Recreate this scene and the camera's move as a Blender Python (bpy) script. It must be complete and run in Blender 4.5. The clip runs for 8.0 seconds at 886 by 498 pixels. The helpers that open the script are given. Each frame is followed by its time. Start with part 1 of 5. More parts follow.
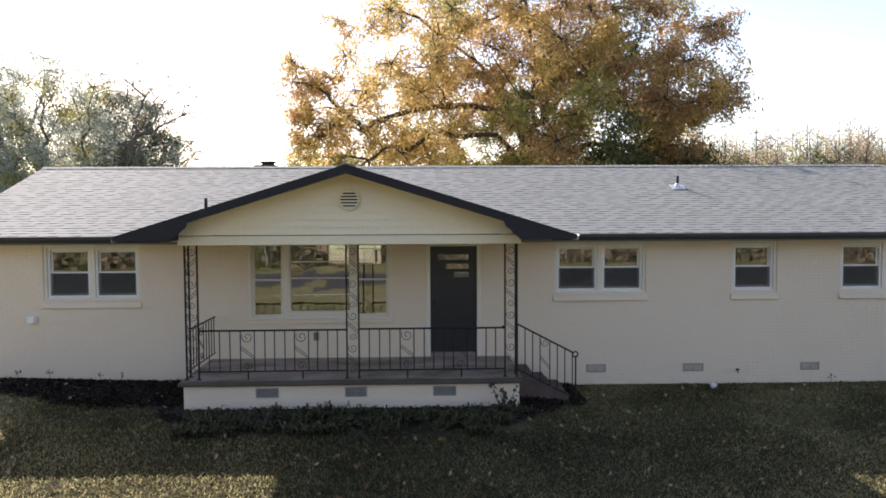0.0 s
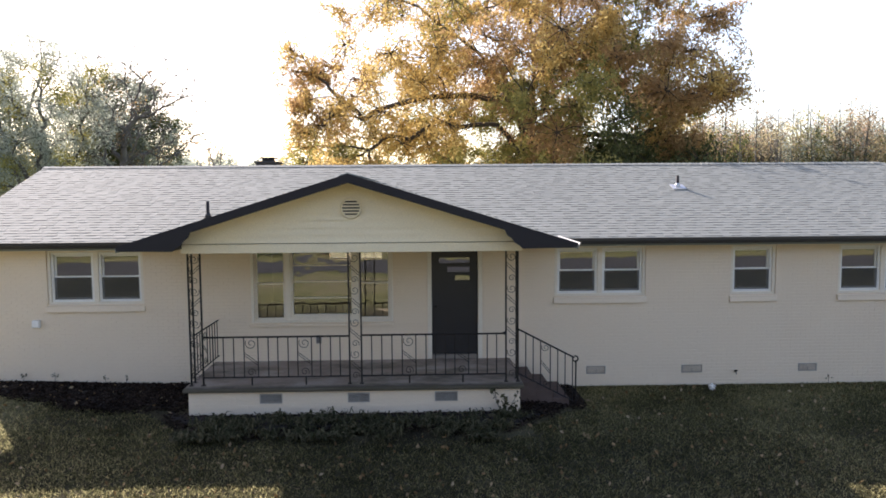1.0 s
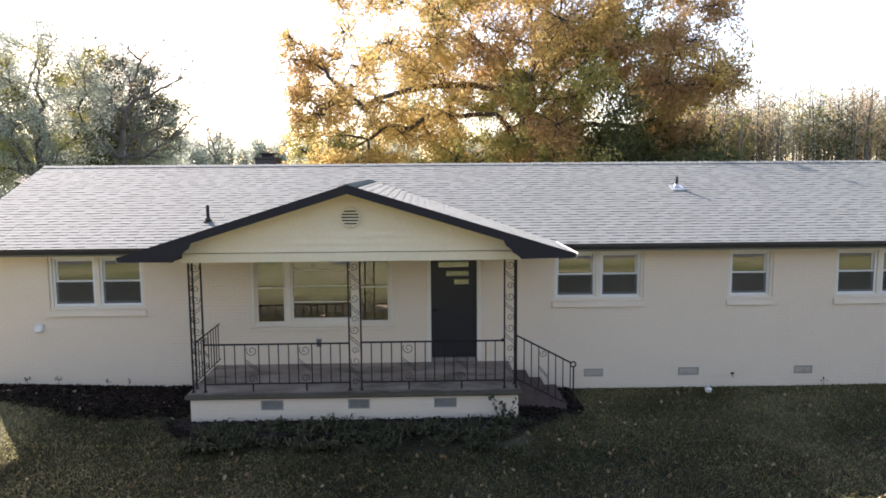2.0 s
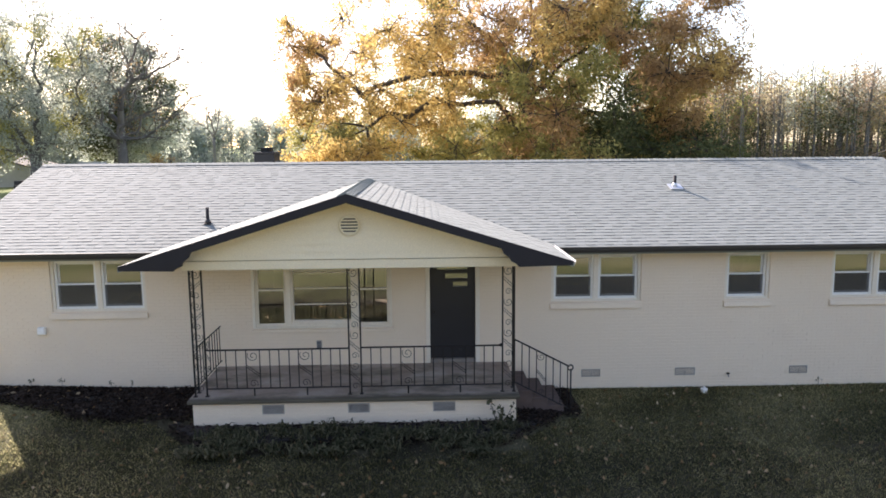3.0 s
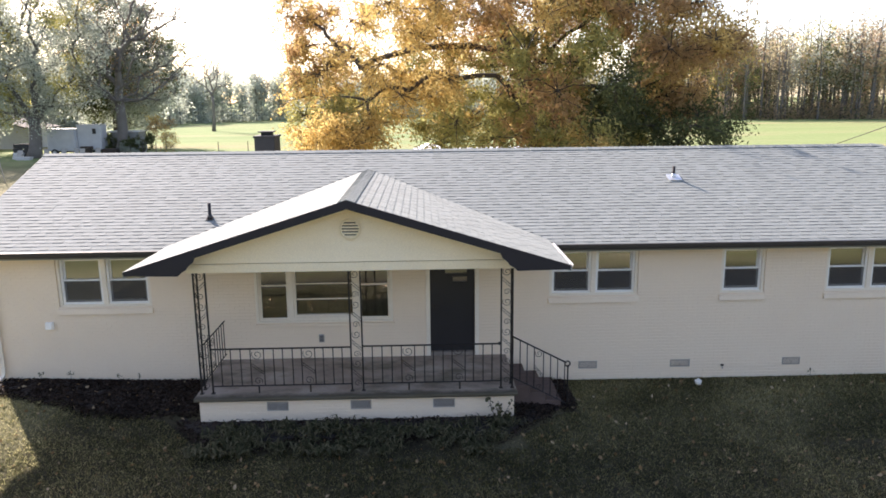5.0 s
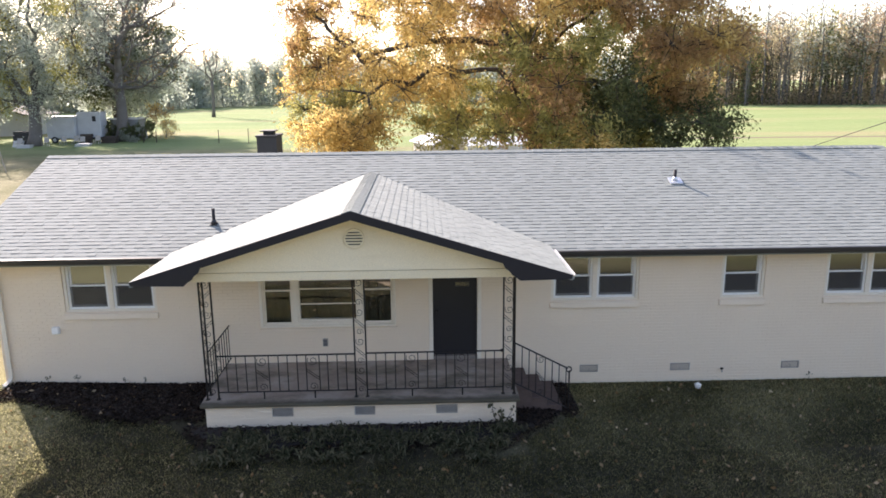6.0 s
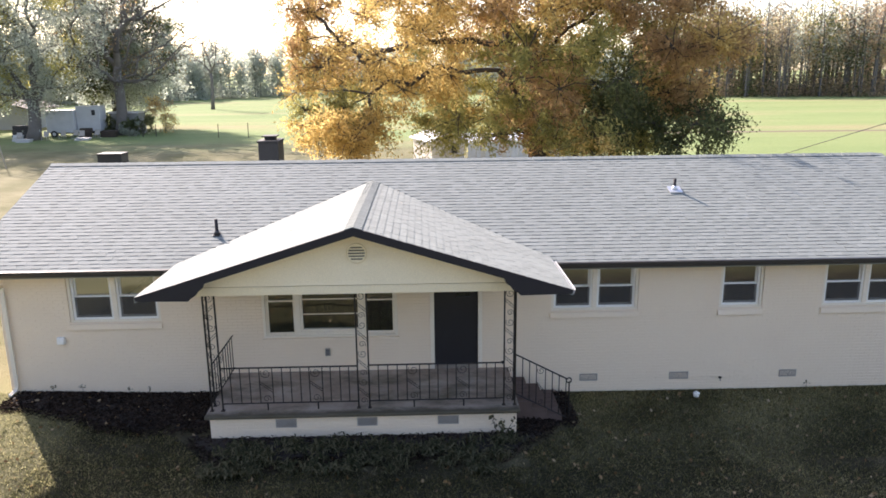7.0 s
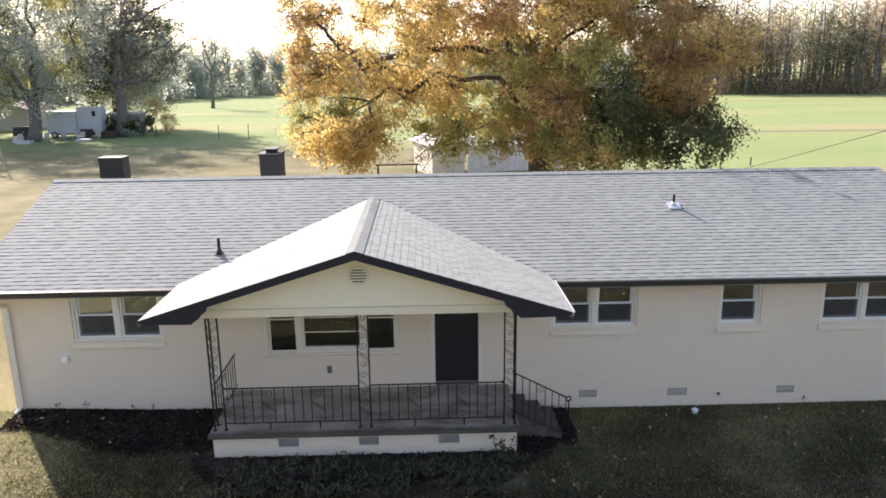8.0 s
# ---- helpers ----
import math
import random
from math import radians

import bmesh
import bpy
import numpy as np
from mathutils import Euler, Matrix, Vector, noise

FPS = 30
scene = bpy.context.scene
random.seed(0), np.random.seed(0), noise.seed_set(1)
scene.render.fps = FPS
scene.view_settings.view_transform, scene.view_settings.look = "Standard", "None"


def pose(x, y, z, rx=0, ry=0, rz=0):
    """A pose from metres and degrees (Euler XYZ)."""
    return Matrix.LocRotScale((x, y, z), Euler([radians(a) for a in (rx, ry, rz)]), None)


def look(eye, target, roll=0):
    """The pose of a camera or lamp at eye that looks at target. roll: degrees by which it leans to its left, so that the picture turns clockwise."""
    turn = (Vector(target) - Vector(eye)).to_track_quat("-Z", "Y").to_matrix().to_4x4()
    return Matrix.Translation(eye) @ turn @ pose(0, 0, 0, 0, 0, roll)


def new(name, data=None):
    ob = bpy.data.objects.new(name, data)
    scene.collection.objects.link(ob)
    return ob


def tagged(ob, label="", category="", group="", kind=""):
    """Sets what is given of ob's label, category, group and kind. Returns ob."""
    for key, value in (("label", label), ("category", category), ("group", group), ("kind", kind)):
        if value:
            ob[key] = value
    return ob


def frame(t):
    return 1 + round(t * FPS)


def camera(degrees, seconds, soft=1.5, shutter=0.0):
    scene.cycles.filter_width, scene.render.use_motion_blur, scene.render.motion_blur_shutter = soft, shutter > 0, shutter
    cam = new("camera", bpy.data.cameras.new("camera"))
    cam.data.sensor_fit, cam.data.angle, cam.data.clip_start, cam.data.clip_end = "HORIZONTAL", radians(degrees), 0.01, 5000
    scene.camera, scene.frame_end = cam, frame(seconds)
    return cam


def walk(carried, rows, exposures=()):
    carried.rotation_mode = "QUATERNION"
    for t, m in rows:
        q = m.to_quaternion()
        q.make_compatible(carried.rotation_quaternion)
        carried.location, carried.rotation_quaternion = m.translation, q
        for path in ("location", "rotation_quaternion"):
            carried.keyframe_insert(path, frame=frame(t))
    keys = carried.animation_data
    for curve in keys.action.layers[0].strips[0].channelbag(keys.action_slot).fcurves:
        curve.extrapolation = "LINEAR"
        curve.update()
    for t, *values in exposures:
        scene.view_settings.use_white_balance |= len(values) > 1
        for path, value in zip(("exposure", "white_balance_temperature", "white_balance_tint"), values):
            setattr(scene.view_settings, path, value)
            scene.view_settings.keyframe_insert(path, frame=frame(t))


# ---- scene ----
cam = camera(62.5, 8.0, soft=1.7)
PATH = [
    (0, (-0.279, -14.483, 3.532), (-0.221, -12.487, 3.432), -0.3),
    (0.5, (-0.301, -14.513, 3.778), (-0.242, -12.518, 3.65), -0.4),
    (1, (-0.312, -14.533, 4.022), (-0.253, -12.54, 3.865), -0.4),
    (1.5, (-0.302, -14.544, 4.286), (-0.244, -12.554, 4.099), -0.4),
    (3, (-0.259, -14.577, 5.106), (-0.202, -12.598, 4.823), -0.5),
    (3.5, (-0.241, -14.59, 5.318), (-0.187, -12.615, 5.005), -0.6),
    (4, (-0.227, -14.606, 5.521), (-0.173, -12.636, 5.177), -0.6),
    (4.5, (-0.217, -14.613, 5.732), (-0.164, -12.65, 5.356), -0.6),
    (6, (-0.272, -14.628, 6.406), (-0.221, -12.679, 5.96), -0.6),
    (6.5, (-0.298, -14.639, 6.64), (-0.247, -12.694, 6.176), -0.6),
    (7, (-0.306, -14.655, 6.855), (-0.254, -12.712, 6.383), -0.6),
    (7.5, (-0.315, -14.659, 7.095), (-0.263, -12.717, 6.618), -0.6),
    (8, (-0.305, -14.66, 7.338), (-0.254, -12.719, 6.856), -0.7),
]
walk(cam, [(t, look(eye, target, roll)) for t, eye, target, roll in PATH], [(0.0, 1.10, 7250, 22), (3.0, 1.49, 7250, 22), (6.5, 1.50, 7250, 22), (8.0, 1.39, 7250, 22)])

# ---- world, sun ----
SUN_EL, SUN_AZ = radians(30.8), radians(-36.5)
world = bpy.data.worlds.new("sky")
scene.world = world
world.use_nodes = True
wn = world.node_tree.nodes
sky = wn.new("ShaderNodeTexSky")
sky.sky_type = 'NISHITA'
sky.sun_disc = False
sky.sun_elevation, sky.sun_rotation = SUN_EL, SUN_AZ
sky.air_density, sky.dust_density, sky.ozone_density = 0.9, 1.05, 1.0
world.node_tree.links.new(sky.outputs[0], wn["Background"].inputs[0])
wn["Background"].inputs[1].default_value = 0.15
sun_data = bpy.data.lights.new("sun", 'SUN')
sun_data.energy, sun_data.angle, sun_data.color = 4.5, radians(0.5), (1.0, 0.985, 0.95)
sun = new("sun", sun_data)
SUN_DIR = Vector((math.sin(SUN_AZ) * math.cos(SUN_EL), math.cos(SUN_AZ) * math.cos(SUN_EL), math.sin(SUN_EL)))
sun.matrix_world = look(SUN_DIR * 100, (0, 0, 0))


# ---- materials ----
def material(name, build):
    m = bpy.data.materials.new(name)
    m.use_nodes = True
    nt = m.node_tree
    build(nt, nt.nodes, nt.links, nt.nodes["Principled BSDF"])
    return m


def socket(nt, kind, inputs=None, operation=""):
    n = nt.nodes.new(kind)
    if operation:
        n.operation = operation
    for k, v in (inputs or {}).items():
        s = n.inputs[k]
        if hasattr(v, "is_output"):
            nt.links.new(v, s)
        else:
            s.default_value = v
    return n


def noise_fac(nt, scale, detail=4, rough=0.6, stretch=(1, 1, 1), coords="Object"):
    tc = socket(nt, "ShaderNodeTexCoord")
    mp = socket(nt, "ShaderNodeMapping", {"Vector": tc.outputs[coords], "Scale": stretch})
    n = socket(nt, "ShaderNodeTexNoise", {"Vector": mp.outputs[0], "Scale": scale, "Detail": detail, "Roughness": rough})
    return n.outputs["Fac"]


def ramp(nt, fac, stops):
    n = socket(nt, "ShaderNodeValToRGB", {"Fac": fac})
    els = n.color_ramp.elements
    while len(els) < len(stops):
        els.new(0.5)
    for e, (p, c) in zip(els, stops):
        e.position, e.color = p, (*c, 1)
    return n.outputs[0]


def mixed(nt, fac, a, b, blend='MIX'):
    n = nt.nodes.new("ShaderNodeMix")
    n.data_type, n.blend_type = 'RGBA', blend
    for i, v in ((0, fac), (6, a), (7, b)):
        if hasattr(v, "is_output"):
            nt.links.new(v, n.inputs[i])
        else:
            n.inputs[i].default_value = (*v, 1) if isinstance(v, tuple) else v
    return n.outputs[2]


def bump(nt, bsdf, height, strength, distance=0.01):
    b = socket(nt, "ShaderNodeBump", {"Height": height, "Strength": strength, "Distance": distance})
    nt.links.new(b.outputs[0], bsdf.inputs["Normal"])


def plain(name, dark, light, rough=0.6, metal=0.0, scale=8.0, grain=60.0, relief=0.3, per_piece=None):
    """Two-scale surface: broad wear between two colours, fine grain and relief."""
    def build(nt, nodes, links, bsdf):
        broad, fine = noise_fac(nt, scale), noise_fac(nt, grain, 6)
        c = mixed(nt, broad, dark, light)
        f = socket(nt, "ShaderNodeMapRange", {"Value": fine, "To Min": 0.8, "To Max": 1.2})
        c = mixed(nt, 1.0, c, f.outputs[0], 'MULTIPLY')
        if per_piece:
            src = socket(nt, "ShaderNodeObjectInfo").outputs["Random"] if per_piece == "object" else socket(nt, "ShaderNodeNewGeometry").outputs["Random Per Island"]
            r = socket(nt, "ShaderNodeMapRange", {"Value": src, "To Min": 0.78, "To Max": 1.18})
            c = mixed(nt, 1.0, c, r.outputs[0], 'MULTIPLY')
        links.new(c, bsdf.inputs["Base Color"])
        r = socket(nt, "ShaderNodeMapRange", {"Value": fine, "To Min": max(0.05, rough - 0.12), "To Max": min(1, rough + 0.12)})
        links.new(r.outputs[0], bsdf.inputs["Roughness"])
        bsdf.inputs["Metallic"].default_value = metal
        bump(nt, bsdf, fine, relief)
    return material(name, build)


PAINT_BRICK = plain("painted_brick", (0.77, 0.635, 0.485), (0.84, 0.71, 0.55), 0.65, scale=1.3, grain=90, relief=0.35)
MORTAR = plain("painted_mortar", (0.75, 0.62, 0.47), (0.82, 0.69, 0.54), 0.75, scale=2.0, grain=120)
WHITE = plain("white_trim_paint", (0.77, 0.69, 0.57), (0.83, 0.755, 0.63), 0.45, scale=3, grain=40, relief=0.08)
VINYL = plain("white_vinyl", (0.80, 0.785, 0.74), (0.86, 0.845, 0.80), 0.35, scale=3, grain=30, relief=0.03)
CREAM = plain("cream_siding_paint", (0.86, 0.745, 0.52), (0.90, 0.80, 0.585), 0.5, scale=2, grain=50, relief=0.1)
def slab_build(nt, nodes, links, bsdf):
    broad, stain, fine = noise_fac(nt, 1.6, 5), noise_fac(nt, 0.9, 6, 0.7, (1, 2.5, 1)), noise_fac(nt, 60, 6)
    c = ramp(nt, broad, [(0.3, (0.23, 0.178, 0.145)), (0.5, (0.33, 0.265, 0.218)), (0.7, (0.42, 0.36, 0.305))])
    m = socket(nt, "ShaderNodeMapRange", {"Value": stain, "From Min": 0.48, "From Max": 0.66, "To Max": 0.75}).outputs[0]
    c = mixed(nt, m, c, (0.085, 0.078, 0.05))
    # green algae along the outer lip
    pos = socket(nt, "ShaderNodeSeparateXYZ", {0: socket(nt, "ShaderNodeNewGeometry").outputs["Position"]})
    edge_y = socket(nt, "ShaderNodeMath", {0: pos.outputs[1], 1: socket(nt, "ShaderNodeMath", {0: noise_fac(nt, 3.0, 5), 1: 0.35}, operation='MULTIPLY').outputs[0]}, operation='ADD').outputs[0]
    m = socket(nt, "ShaderNodeMapRange", {"Value": edge_y, "From Min": -1.62, "From Max": -1.80, "To Max": 0.9}).outputs[0]
    c = mixed(nt, m, c, (0.06, 0.052, 0.03))
    f = socket(nt, "ShaderNodeMapRange", {"Value": fine, "To Min": 0.8, "To Max": 1.2}).outputs[0]
    links.new(mixed(nt, 1.0, c, f, 'MULTIPLY'), bsdf.inputs["Base Color"])
    bsdf.inputs["Roughness"].default_value = 0.85
    bump(nt, bsdf, fine, 0.4)


SLAB_MAT = material("stained_mossy_concrete", slab_build)
BLACK = plain("black_fascia_paint", (0.012, 0.010, 0.012), (0.022, 0.019, 0.022), 0.75, scale=3, grain=60, relief=0.15)
GUTTER = plain("black_gutter_enamel", (0.018, 0.017, 0.018), (0.03, 0.028, 0.03), 0.35, scale=4, grain=60, relief=0.05)
IRON = plain("black_wrought_iron", (0.010, 0.009, 0.009), (0.022, 0.018, 0.017), 0.5, metal=0.3, scale=20, grain=150, relief=0.3)
DOOR = plain("black_door_paint", (0.012, 0.012, 0.016), (0.018, 0.018, 0.022), 0.4, scale=3, grain=50, relief=0.05)
CONCRETE = plain("weathered_concrete", (0.15, 0.128, 0.11), (0.31, 0.265, 0.225), 0.85, scale=2.2, grain=70, relief=0.4)
STEP_BRICK = plain("brown_step_brick", (0.065, 0.043, 0.036), (0.125, 0.088, 0.076), 0.85, scale=6, grain=60, relief=0.5, per_piece="island")
VENT_GREY = plain("grey_vent_metal", (0.30, 0.275, 0.24), (0.40, 0.37, 0.33), 0.6, metal=0.0, scale=12, grain=80, relief=0.1)
# near-black colour that paints the shade of gaps, panes and openings
DARK_IN = plain("painted_cavity_shade", (0.02, 0.02, 0.02), (0.03, 0.03, 0.03), 0.9)
# plaster set very dark: the rooms' dimness is put into its colour
INTERIOR = plain("dimmed_interior_plaster", (0.10, 0.09, 0.08), (0.14, 0.125, 0.11), 0.8, scale=2)
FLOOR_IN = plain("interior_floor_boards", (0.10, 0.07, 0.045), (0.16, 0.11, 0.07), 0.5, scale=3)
BARK = plain("grey_brown_bark", (0.035, 0.028, 0.022), (0.10, 0.082, 0.066), 0.9, scale=5, grain=40, relief=0.9)
# distant bark, greyed and lightened to paint in haze
FAR_BARK = plain("hazed_far_bark", (0.075, 0.068, 0.063), (0.19, 0.172, 0.158), 0.9, scale=1, grain=10, relief=0.3, per_piece="island")
MULCH = plain("dark_mulch", (0.010, 0.008, 0.007), (0.035, 0.026, 0.02), 0.95, scale=6, grain=45, relief=1.0)
CHIM = plain("black_painted_chimney", (0.014, 0.013, 0.014), (0.03, 0.028, 0.028), 0.6, scale=6, grain=50, relief=0.5)
STEEL = plain("galvanised_flashing", (0.55, 0.56, 0.58), (0.72, 0.73, 0.75), 0.35, metal=0.6, scale=10, grain=60, relief=0.1)
RUST_WOOD = plain("dark_weathered_wood", (0.03, 0.022, 0.017), (0.075, 0.055, 0.042), 0.85, scale=6, grain=60, relief=0.5)
SHED_PAINT = plain("cream_shed_boards", (0.55, 0.50, 0.42), (0.68, 0.63, 0.54), 0.7, scale=2, grain=30, relief=0.2)
TIN = plain("pale_tin_roof", (0.50, 0.50, 0.50), (0.66, 0.66, 0.66), 0.45, metal=0.3, scale=2, grain=20, relief=0.2)
# dull white, darkened also to paint in the trees' shade
TRAILER_WHITE = plain("dull_shaded_white_trailer", (0.36, 0.37, 0.38), (0.55, 0.56, 0.56), 0.55, scale=1.2, grain=20, relief=0.1)
RUBBER = plain("black_rubber", (0.015, 0.015, 0.015), (0.03, 0.03, 0.03), 0.8)


def shingle_build(nt, nodes, links, bsdf, source):
    fine, broad = noise_fac(nt, 140, 6, 0.8), noise_fac(nt, 0.9, 3)
    rnd = socket(nt, "ShaderNodeObjectInfo").outputs["Random"] if source == "object" else socket(nt, "ShaderNodeNewGeometry").outputs["Random Per Island"]
    c = ramp(nt, rnd, [(0.0, (0.212, 0.230, 0.212)), (0.4, (0.230, 0.249, 0.229)), (1.0, (0.250, 0.269, 0.248))])
    f = socket(nt, "ShaderNodeMapRange", {"Value": fine, "From Min": 0.3, "From Max": 0.7, "To Min": 0.6, "To Max": 1.4})
    c = mixed(nt, 1.0, c, f.outputs[0], 'MULTIPLY')
    b = socket(nt, "ShaderNodeMapRange", {"Value": broad, "To Min": 0.88, "To Max": 1.12})
    c = mixed(nt, 1.0, c, b.outputs[0], 'MULTIPLY')
    links.new(c, bsdf.inputs["Base Color"])
    bsdf.inputs["Roughness"].default_value = 0.88
    bsdf.inputs["Specular IOR Level"].default_value = 0.42
    bump(nt, bsdf, fine, 0.4, 0.003)


# blackish cut asphalt that also paints the shadow line of raised tabs
SHINGLE_EDGE = plain("asphalt_cut_edge_with_shadow", (0.035, 0.035, 0.035), (0.065, 0.064, 0.062), 0.9, scale=6, grain=90)
SHINGLE = material("grey_asphalt_shingle", lambda *a: shingle_build(*a, "island"))
SHINGLE_ONE = material("grey_asphalt_shingle_piece", lambda *a: shingle_build(*a, "object"))


def glass_build(nt, nodes, links, bsdf, wave):
    gl = socket(nt, "ShaderNodeBsdfGlossy", {"Color": (0.95, 0.97, 1.0, 1), "Roughness": 0.01})
    tr = socket(nt, "ShaderNodeBsdfTransparent", {"Color": (0.86, 0.87, 0.86, 1)})
    mx = socket(nt, "ShaderNodeMixShader", {0: 0.17, 1: tr.outputs[0], 2: gl.outputs[0]})
    h = noise_fac(nt, 2.2, 1)
    b = socket(nt, "ShaderNodeBump", {"Height": h, "Strength": wave, "Distance": 0.02})
    links.new(b.outputs[0], gl.inputs["Normal"])
    links.new(mx.outputs[0], nodes["Material Output"].inputs["Surface"])


GLASS = material("window_glass", lambda *a: glass_build(*a, 0.05))
GLASS_OLD = material("wavy_window_glass", lambda *a: glass_build(*a, 0.22))


def screen_build(nt, nodes, links, bsdf):
    df = socket(nt, "ShaderNodeBsdfDiffuse", {"Color": (0.085, 0.082, 0.08, 1)})
    tr = socket(nt, "ShaderNodeBsdfTransparent")
    mx = socket(nt, "ShaderNodeMixShader", {0: 0.45, 1: tr.outputs[0], 2: df.outputs[0]})
    links.new(mx.outputs[0], nodes["Material Output"].inputs["Surface"])


SCREEN = material("insect_screen_mesh", screen_build)


def leaf_build(nt, nodes, links, bsdf, stops, glow):
    rnd = socket(nt, "ShaderNodeNewGeometry").outputs["Random Per Island"]
    patch = noise_fac(nt, 0.45, 2)
    f = socket(nt, "ShaderNodeMath", {0: rnd, 1: patch}, operation='ADD')
    h = socket(nt, "ShaderNodeMath", {0: f.outputs[0], 1: 0.55}, operation='MULTIPLY')
    c = ramp(nt, h.outputs[0], stops)
    df = socket(nt, "ShaderNodeBsdfDiffuse", {"Color": c})
    tl = socket(nt, "ShaderNodeBsdfTranslucent", {"Color": c})
    mx = socket(nt, "ShaderNodeMixShader", {0: glow, 1: df.outputs[0], 2: tl.outputs[0]})
    links.new(mx.outputs[0], nodes["Material Output"].inputs["Surface"])


def leaf(name, stops, glow=0.5):
    return material(name, lambda *a: leaf_build(*a, stops, glow))


LEAF_GOLD = leaf("golden_leaves", [(0.1, (0.37, 0.25, 0.10)), (0.5, (0.63, 0.445, 0.165)), (0.9, (0.75, 0.61, 0.27))], 0.64)
LEAF_BROWN = leaf("russet_leaves", [(0.1, (0.29, 0.187, 0.10)), (0.5, (0.47, 0.308, 0.157)), (0.9, (0.63, 0.44, 0.21))], 0.62)
LEAF_OLIVE = leaf("olive_leaves", [(0.1, (0.19, 0.195, 0.075)), (0.5, (0.35, 0.335, 0.125)), (0.9, (0.53, 0.46, 0.17))], 0.62)
LEAF_DARK = leaf("dark_green_leaves", [(0.1, (0.055, 0.07, 0.037)), (0.5, (0.11, 0.13, 0.062)), (0.9, (0.20, 0.21, 0.09))], 0.5)
# grey-green leaves, base colour lightened and greyed to stand in for distance haze
LEAF_HAZED = leaf("hazed_grey_green_leaves", [(0.1, (0.30, 0.35, 0.31)), (0.5, (0.44, 0.485, 0.42)), (0.9, (0.57, 0.595, 0.49))], 0.74)
LEAF_WOODS = leaf("mixed_woodland_leaves", [(0.15, (0.24, 0.225, 0.175)), (0.4, (0.35, 0.30, 0.215)), (0.6, (0.44, 0.32, 0.23)), (0.8, (0.50, 0.41, 0.25))], 0.66)
LEAF_TAN = leaf("tan_woodland_leaves", [(0.15, (0.36, 0.31, 0.20)), (0.5, (0.50, 0.43, 0.27)), (0.85, (0.60, 0.53, 0.33))], 0.68)
LEAF_SALMON = leaf("salmon_woodland_leaves", [(0.15, (0.46, 0.28, 0.19)), (0.5, (0.57, 0.38, 0.26)), (0.85, (0.65, 0.48, 0.32))], 0.68)
LEAF_PLANT = leaf("garden_plant_leaves", [(0.1, (0.034, 0.037, 0.022)), (0.5, (0.073, 0.077, 0.042)), (0.75, (0.16, 0.145, 0.09))], 0.35)
LEAF_FALLEN = leaf("fallen_leaves", [(0.1, (0.10, 0.06, 0.03)), (0.5, (0.25, 0.16, 0.08)), (0.9, (0.45, 0.36, 0.24))], 0.2)
GRASS = leaf("grass_blades", [(0.15, (0.050, 0.054, 0.028)), (0.5, (0.114, 0.119, 0.06)), (0.9, (0.60, 0.54, 0.29))], 0.85)


def ground_build(nt, nodes, links, bsdf):
    pos = socket(nt, "ShaderNodeNewGeometry").outputs["Position"]
    xyz = socket(nt, "ShaderNodeSeparateXYZ", {0: pos})
    def noisep(scale, detail=4, stretch=(1, 1, 1)):
        mp = socket(nt, "ShaderNodeMapping", {"Vector": pos, "Scale": stretch})
        return socket(nt, "ShaderNodeTexNoise", {"Vector": mp.outputs[0], "Scale": scale, "Detail": detail, "Roughness": 0.65}).outputs["Fac"]
    def span(v, a, b):
        return socket(nt, "ShaderNodeMapRange", {"Value": v, "From Min": a, "From Max": b}).outputs[0]
    fine, mid, broad = noisep(26, 6), noisep(2.5, 5), noisep(0.22, 4)
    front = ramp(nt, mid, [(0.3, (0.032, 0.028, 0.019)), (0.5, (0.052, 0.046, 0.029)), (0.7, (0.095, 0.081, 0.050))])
    yard = ramp(nt, broad, [(0.3, (0.125, 0.128, 0.055)), (0.5, (0.195, 0.178, 0.095)), (0.7, (0.265, 0.238, 0.14))])
    bands = noisep(0.05, 4, (0.25, 1.6, 1))
    field = ramp(nt, bands, [(0.35, (0.18, 0.24, 0.095)), (0.5, (0.225, 0.275, 0.115)), (0.64, (0.29, 0.265, 0.14))])
    wob = socket(nt, "ShaderNodeMath", {0: broad, 1: 14.0}, operation='MULTIPLY').outputs[0]
    yy = socket(nt, "ShaderNodeMath", {0: xyz.outputs[1], 1: wob}, operation='ADD').outputs[0]
    # the open lawn beside the house is dry; paled further to paint its sunlight in
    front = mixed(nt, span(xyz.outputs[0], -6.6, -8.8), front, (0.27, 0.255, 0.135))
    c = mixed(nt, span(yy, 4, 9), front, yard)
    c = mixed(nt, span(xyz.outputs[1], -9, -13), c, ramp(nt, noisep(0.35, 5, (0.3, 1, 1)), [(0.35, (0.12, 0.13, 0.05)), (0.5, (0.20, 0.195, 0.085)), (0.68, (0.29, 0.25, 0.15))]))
    east = socket(nt, "ShaderNodeMapRange", {"Value": xyz.outputs[0], "From Min": 5.0, "From Max": 18.0, "To Max": 26.0}).outputs[0]
    c = mixed(nt, span(socket(nt, "ShaderNodeMath", {0: yy, 1: east}, operation='ADD').outputs[0], 58, 72), c, field)
    f = socket(nt, "ShaderNodeMapRange", {"Value": fine, "From Min": 0.3, "From Max": 0.7, "To Min": 0.55, "To Max": 1.4}).outputs[0]
    c = mixed(nt, 1.0, c, f, 'MULTIPLY')
    links.new(c, bsdf.inputs["Base Color"])
    bsdf.inputs["Roughness"].default_value = 0.95
    bsdf.inputs["Specular IOR Level"].default_value = 0.1
    bump(nt, bsdf, fine, 0.8, 0.05)


GROUND = material("lawn_and_field", ground_build)


